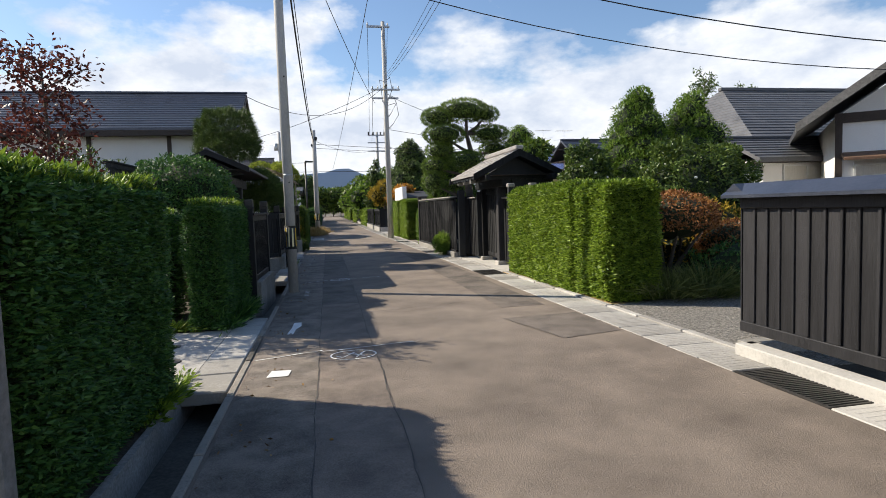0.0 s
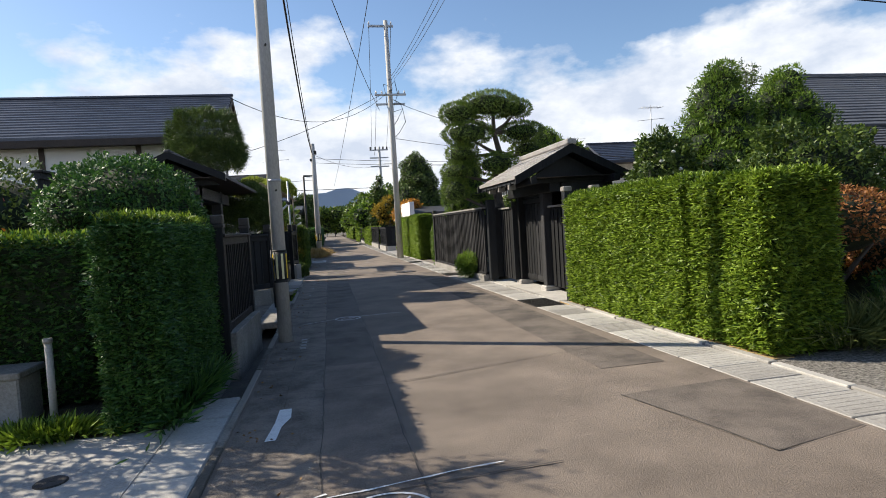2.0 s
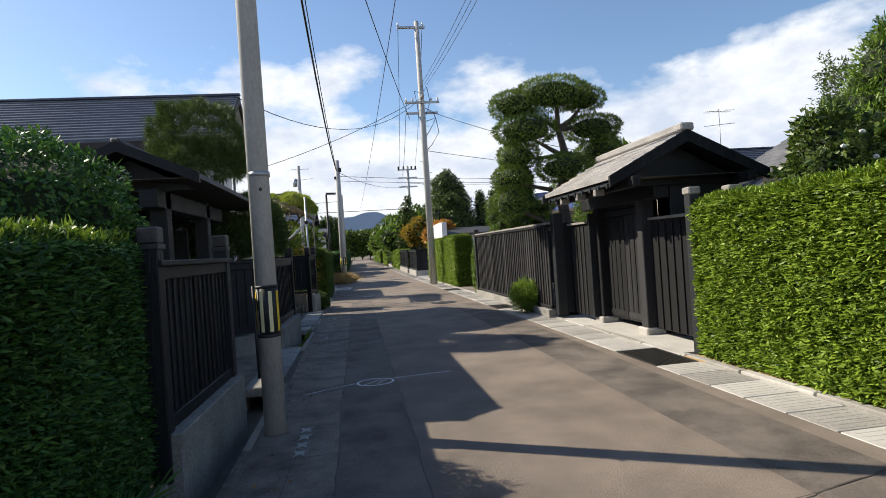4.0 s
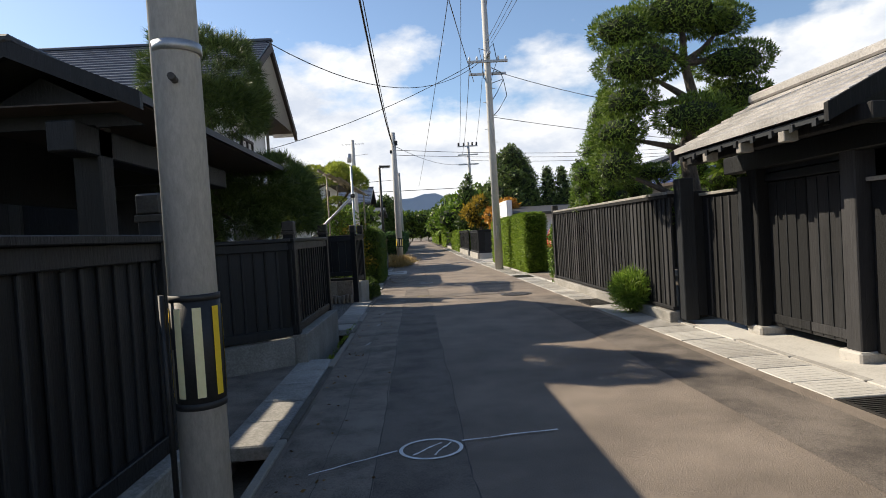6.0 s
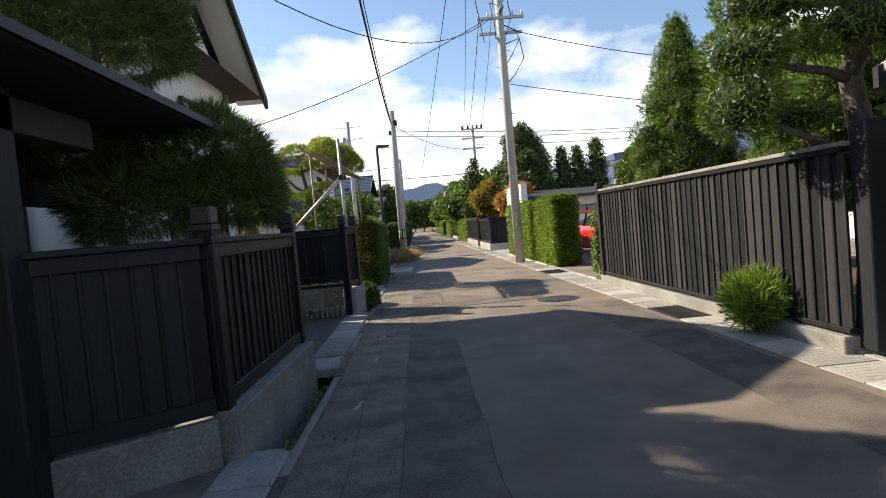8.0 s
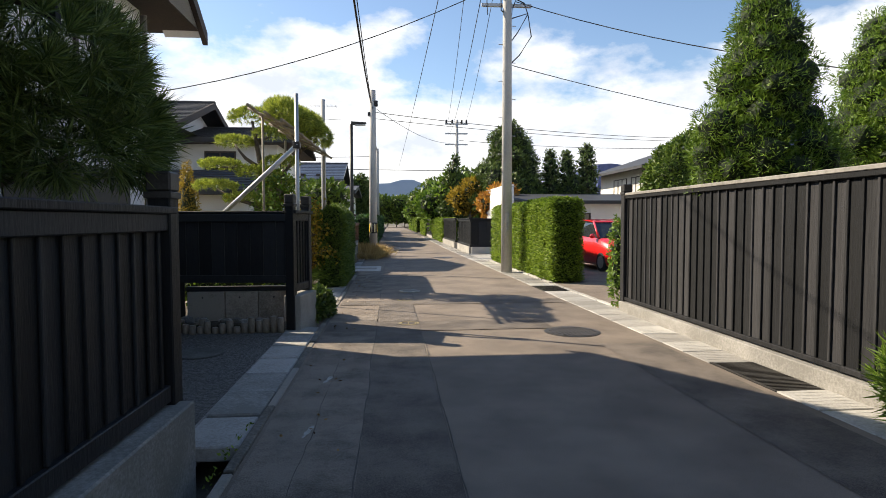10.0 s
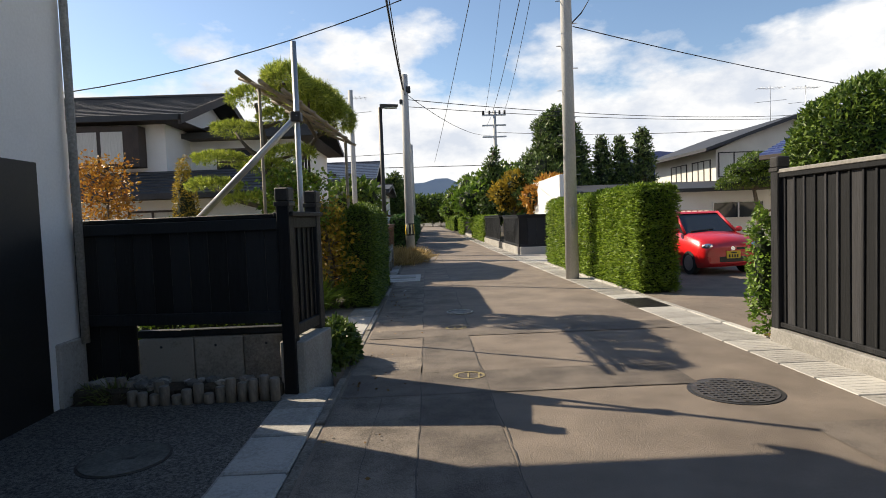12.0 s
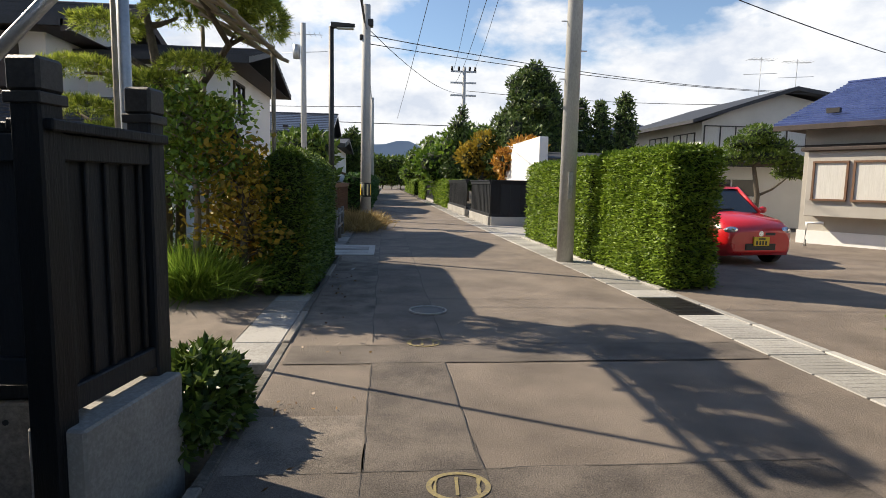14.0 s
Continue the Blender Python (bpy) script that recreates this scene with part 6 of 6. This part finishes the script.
def car(x, y, turn):
    ob = thing("car", "small red hatchback with a yellow number plate parked beside the hedge", "car", (x, y, 0), turn)
    # stations from nose to tail: y, half width low, half width top, bottom, belt height, roof height (0: none)
    st = [(0.0, 0.60, 0.55, 0.28, 0.62), (0.07, 0.69, 0.64, 0.20, 0.74), (0.25, 0.735, 0.68, 0.17, 0.84), (0.8, 0.737, 0.69, 0.17, 0.94), (1.0, 0.737, 0.70, 0.17, 0.97),
          (2.4, 0.737, 0.71, 0.17, 1.0), (3.2, 0.73, 0.70, 0.2, 1.0), (3.38, 0.66, 0.62, 0.3, 0.95)]
    bm = bmesh.new()
    rings_ = []
    for yy, wl, wt, zb, zt in st:
        prof = [(-wl * 0.92, zb), (-wl, zb + 0.12), (-wl, (zb + zt) / 2 + 0.05), (-wt, zt - 0.05), (-wt * 0.86, zt), (0, zt + 0.025), (wt * 0.86, zt), (wt, zt - 0.05), (wl, (zb + zt) / 2 + 0.05), (wl, zb + 0.12), (wl * 0.92, zb)]
        rings_.append([bm.verts.new((px, yy, pz)) for px, pz in prof])
    for a, b_ in zip(rings_, rings_[1:]):
        k = len(a)
        for i in range(k):
            bm.faces.new((a[i], a[(i + 1) % k], b_[(i + 1) % k], b_[i])).smooth = True
    bm.faces.new(rings_[0])
    bm.faces.new(rings_[-1][::-1])
    bmesh.ops.recalc_face_normals(bm, faces=bm.faces[:])
    body = part("body", bm, RED_PAINT, ob, "glossy red bodywork")
    # cabin of glass with a red roof and pillars
    cab = [(0.82, 0.64, 0.95), (1.42, 0.56, 1.42), (2.2, 0.57, 1.47), (3.0, 0.55, 1.42), (3.3, 0.60, 1.0)]
    bm = bmesh.new()
    lo = [[bm.verts.new((s * 0.67, yy, 0.94)) for s in (-1, 1)] for yy in (0.80, 3.32)]
    rows_ = []
    for yy, w, z in cab:
        rows_.append([bm.verts.new((-0.66 if z < 1.1 else -w, yy, z - 0.04)), bm.verts.new((-w * 0.9, yy, z)), bm.verts.new((w * 0.9, yy, z)), bm.verts.new((0.66 if z < 1.1 else w, yy, z - 0.04))])
    for a, b_ in zip(rows_, rows_[1:]):
        for i in range(3):
            bm.faces.new((a[i], a[i + 1], b_[i + 1], b_[i]))
    bm.faces.new([r[0] for r in rows_])
    bm.faces.new([r[3] for r in rows_][::-1])
    bmesh.ops.recalc_face_normals(bm, faces=bm.faces[:])
    part("cabin_glass", bm, GLASS, ob, "dark reflecting car windows")
    part("roof", prism([(1.36, 1.40), (1.44, 1.445), (2.2, 1.49), (3.0, 1.445), (3.08, 1.38), (3.0, 1.41), (2.2, 1.455), (1.44, 1.41)], -0.56, 0.56, "x"), RED_PAINT, ob, "red roof panel")
    for s in (-1, 1):
        part("windscreen_pillar", tube([(s * 0.655, 0.84, 0.95), (s * 0.54, 1.42, 1.43)], 0.035, 6), RED_PAINT, ob)
        part("centre_pillar", tube([(s * 0.69, 2.1, 0.95), (s * 0.565, 2.1, 1.44)], 0.035, 6), BLACK_PLASTIC, ob)
        part("rear_pillar", tube([(s * 0.68, 3.25, 0.98), (s * 0.55, 2.95, 1.42)], 0.07, 6), RED_PAINT, ob)
        part("headlight", lump((s * 0.55, 0.10, 0.66), (0.14, 0.10, 0.075), None, 0.0), CHROME, ob, "clear oval headlight")
        m = part("mirror", lump((s * 0.80, 0.95, 1.0), (0.09, 0.06, 0.07), None, 0.0), RED_PAINT, ob)
        for yy in (0.55, 2.95):
            wh = part("wheel", tube([(s * 0.60, yy, 0.27), (s * 0.74, yy, 0.27)], 0.27, 24), TYRE, ob)
            part("rim", tube([(s * 0.73, yy, 0.27), (s * 0.748, yy, 0.27)], 0.18, 16), STEEL, wh)
    part("grille", box(-0.32, 0.32, -0.012, 0.05, 0.30, 0.42, 0.01), BLACK_PLASTIC, ob)
    part("badge", tube([(0, -0.004, 0.60), (0, 0.05, 0.60)], 0.05, 10), CHROME, ob, "round silver badge")
    part("upper_vent", box(0.09, 0.3, -0.006, 0.05, 0.57, 0.62, 0.005), BLACK_PLASTIC, ob)
    pl = part("number_plate", box(-0.165, 0.165, -0.03, 0.0, 0.38, 0.545, 0.006), PLATE, ob, "yellow number plate with blurred characters")
    for k, (a, w) in enumerate(((-0.12, 0.05), (-0.05, 0.045), (0.01, 0.045), (0.07, 0.05))):
        part("plate_character", box(a, a + w * 0.7, -0.034, -0.03, 0.40, 0.47), BLACK_PLASTIC, pl)
    part("plate_character", box(-0.07, 0.07, -0.034, -0.03, 0.495, 0.52), BLACK_PLASTIC, pl)
    part("wiper", tube([(-0.5, 0.84, 0.985), (0.1, 0.9, 1.02)], 0.012, 5), BLACK_PLASTIC, ob)
    part("front_seat", box(-0.45, -0.1, 1.8, 1.95, 0.8, 1.2, 0.05), CONCRETE, ob)
    return ob


car(8.55, 30.9, 6.0)

# ---------------------------------------------------------------- distance
random.seed(50)


def round_tree(label, x, y, h, r, mat, n=420, size=0.22, trunk=True):
    pads = []
    for k in range(7):
        a = k * 2.4
        rr = r * 0.55
        pads.append(((math.cos(a) * r * 0.5, math.sin(a) * r * 0.5, h - r * 0.9 + (k % 3 - 1) * r * 0.45), (rr, rr, rr * 0.85)))
    return cloud_tree("tree", label, (x, y, 0), [(0, 0, 0), (0, 0, h * 0.4), (0, 0, h * 0.75)], pads, mat, n / max(r, 1) ** 1.3, size, size * 0.5, rough=0.35, r0=0.12)


def cone_tree(label, x, y, h, r, mat, size=0.2, layers=6):
    pads = [((0.15 * r * math.cos(i * 2.1), 0.1 * r, h * (0.25 + 0.70 * i / layers)), (r * (1 - 0.78 * (i / layers) ** 1.7), r * (1 - 0.78 * (i / layers) ** 1.7), h * 0.085)) for i in range(layers + 1)]
    return cloud_tree("conifer_tree", label, (x, y, 0), [(0, 0, 0), (0, 0, h * 0.5), (0, 0, h)], pads, mat, 260, size, size * 0.35, rough=0.35, r0=0.14)


clump_tree("large layered dark green garden pine beyond the shed", 8.75, 49, 2.2, 6.9, 2.0, PINE, 60, 0.2, 0.08, 380, 0.5, 0.8, 0.6)
for x, h in ((11.25, 5.5), (12.25, 5.4), (13.45, 5.9)):
    clump_tree("clipped dark columnar conifer beyond the shed", x, 49, 1.5, h, 0.62, PINE, 34, 0.16, 0.07, 420, 0.35, 0.9, 0.36)
cone_tree("dark conifer beside the distant power pole", 6.7, 60, 6.3, 1.1, PINE, 0.3)
round_tree("yellow autumn tree behind the black fence", 6.6, 50, 3.9, 1.2, GOLD)
round_tree("orange autumn tree behind the black fence", 7.4, 45.5, 3.3, 1.0, ORANGE)
cloud_tree("garden_pine", "clipped green garden pine with flat layered pads", (13.8, 39.0, 0), [(0, 0, 0), (0.1, 0, 1.2), (-0.1, 0, 2.2), (0, 0, 3.1)],
           [((0, 0, 3.2), (0.55, 0.5, 0.26)), ((-0.5, 0, 2.85), (0.6, 0.5, 0.22)), ((0.5, 0, 2.8), (0.6, 0.5, 0.24)), ((-0.85, 0, 2.4), (0.6, 0.5, 0.2)), ((0.1, -0.3, 2.45), (0.7, 0.5, 0.22)), ((0.95, 0, 2.35), (0.6, 0.5, 0.2)), ((1.2, 0, 1.95), (0.5, 0.5, 0.18))], TOPIARY, 1300, 0.12, 0.04, rough=0.3, r0=0.12)
round_tree("dark green clipped trees behind the gate", 9.7, 22.6, 4.0, 0.85, TOPIARY)
for k in range(9):
    round_tree("green garden tree in the distance", 6.4 + (k % 3) * 2.2, 62 + k * 7, 5.0 + (k % 2), 2.4, TOPIARY if k % 2 else CYPRESS, 200, 0.4)
for k in range(8):
    round_tree("dark green garden tree in the distance", -2.0 - (k % 3) * 2.0, 47 + k * 8, 3.4 + k * 0.35, 1.6, PINE if k % 2 else TOPIARY, 240, 0.35)
for k in range(5):
    cone_tree("distant dark conifer along the lane", -0.9 - (k % 2), 66 + k * 9, 5.2 + k * 0.5, 1.3, PINE, 0.4)
for k in range(6):
    round_tree("distant tree at the end of the lane", -1 + k * 2.1, 150 + (k % 2) * 10, 7, 3.4, TOPIARY, 120, 0.7)
airy_tree("pine_tree", "sparse tall tree rising behind the tiled roof", (20.0, 26.0, 0), 8.0, 1.0, PINE, 1800, 0.16, 0.05, clear=0.7)
airy_tree("pine_tree", "sparse tall tree rising behind the tiled roof", (22.6, 26.5, 0), 7.6, 0.9, PINE, 1500, 0.16, 0.05, clear=0.75)
mt = bmesh.new()
outline = [(-420 + 30 * i, 30 + 75 * math.exp(-((i - 15) / 6.0) ** 2) + 5 * math.sin(i * 1.7)) for i in range(32)]
prism([(-420, -2)] + outline + [(540, -2)], 1500, 1560, "y", mt)
tagged(link_mesh("mountain", mt, MOUNTAIN), "hazy blue mountain on the horizon", "mountain", kind="structure")
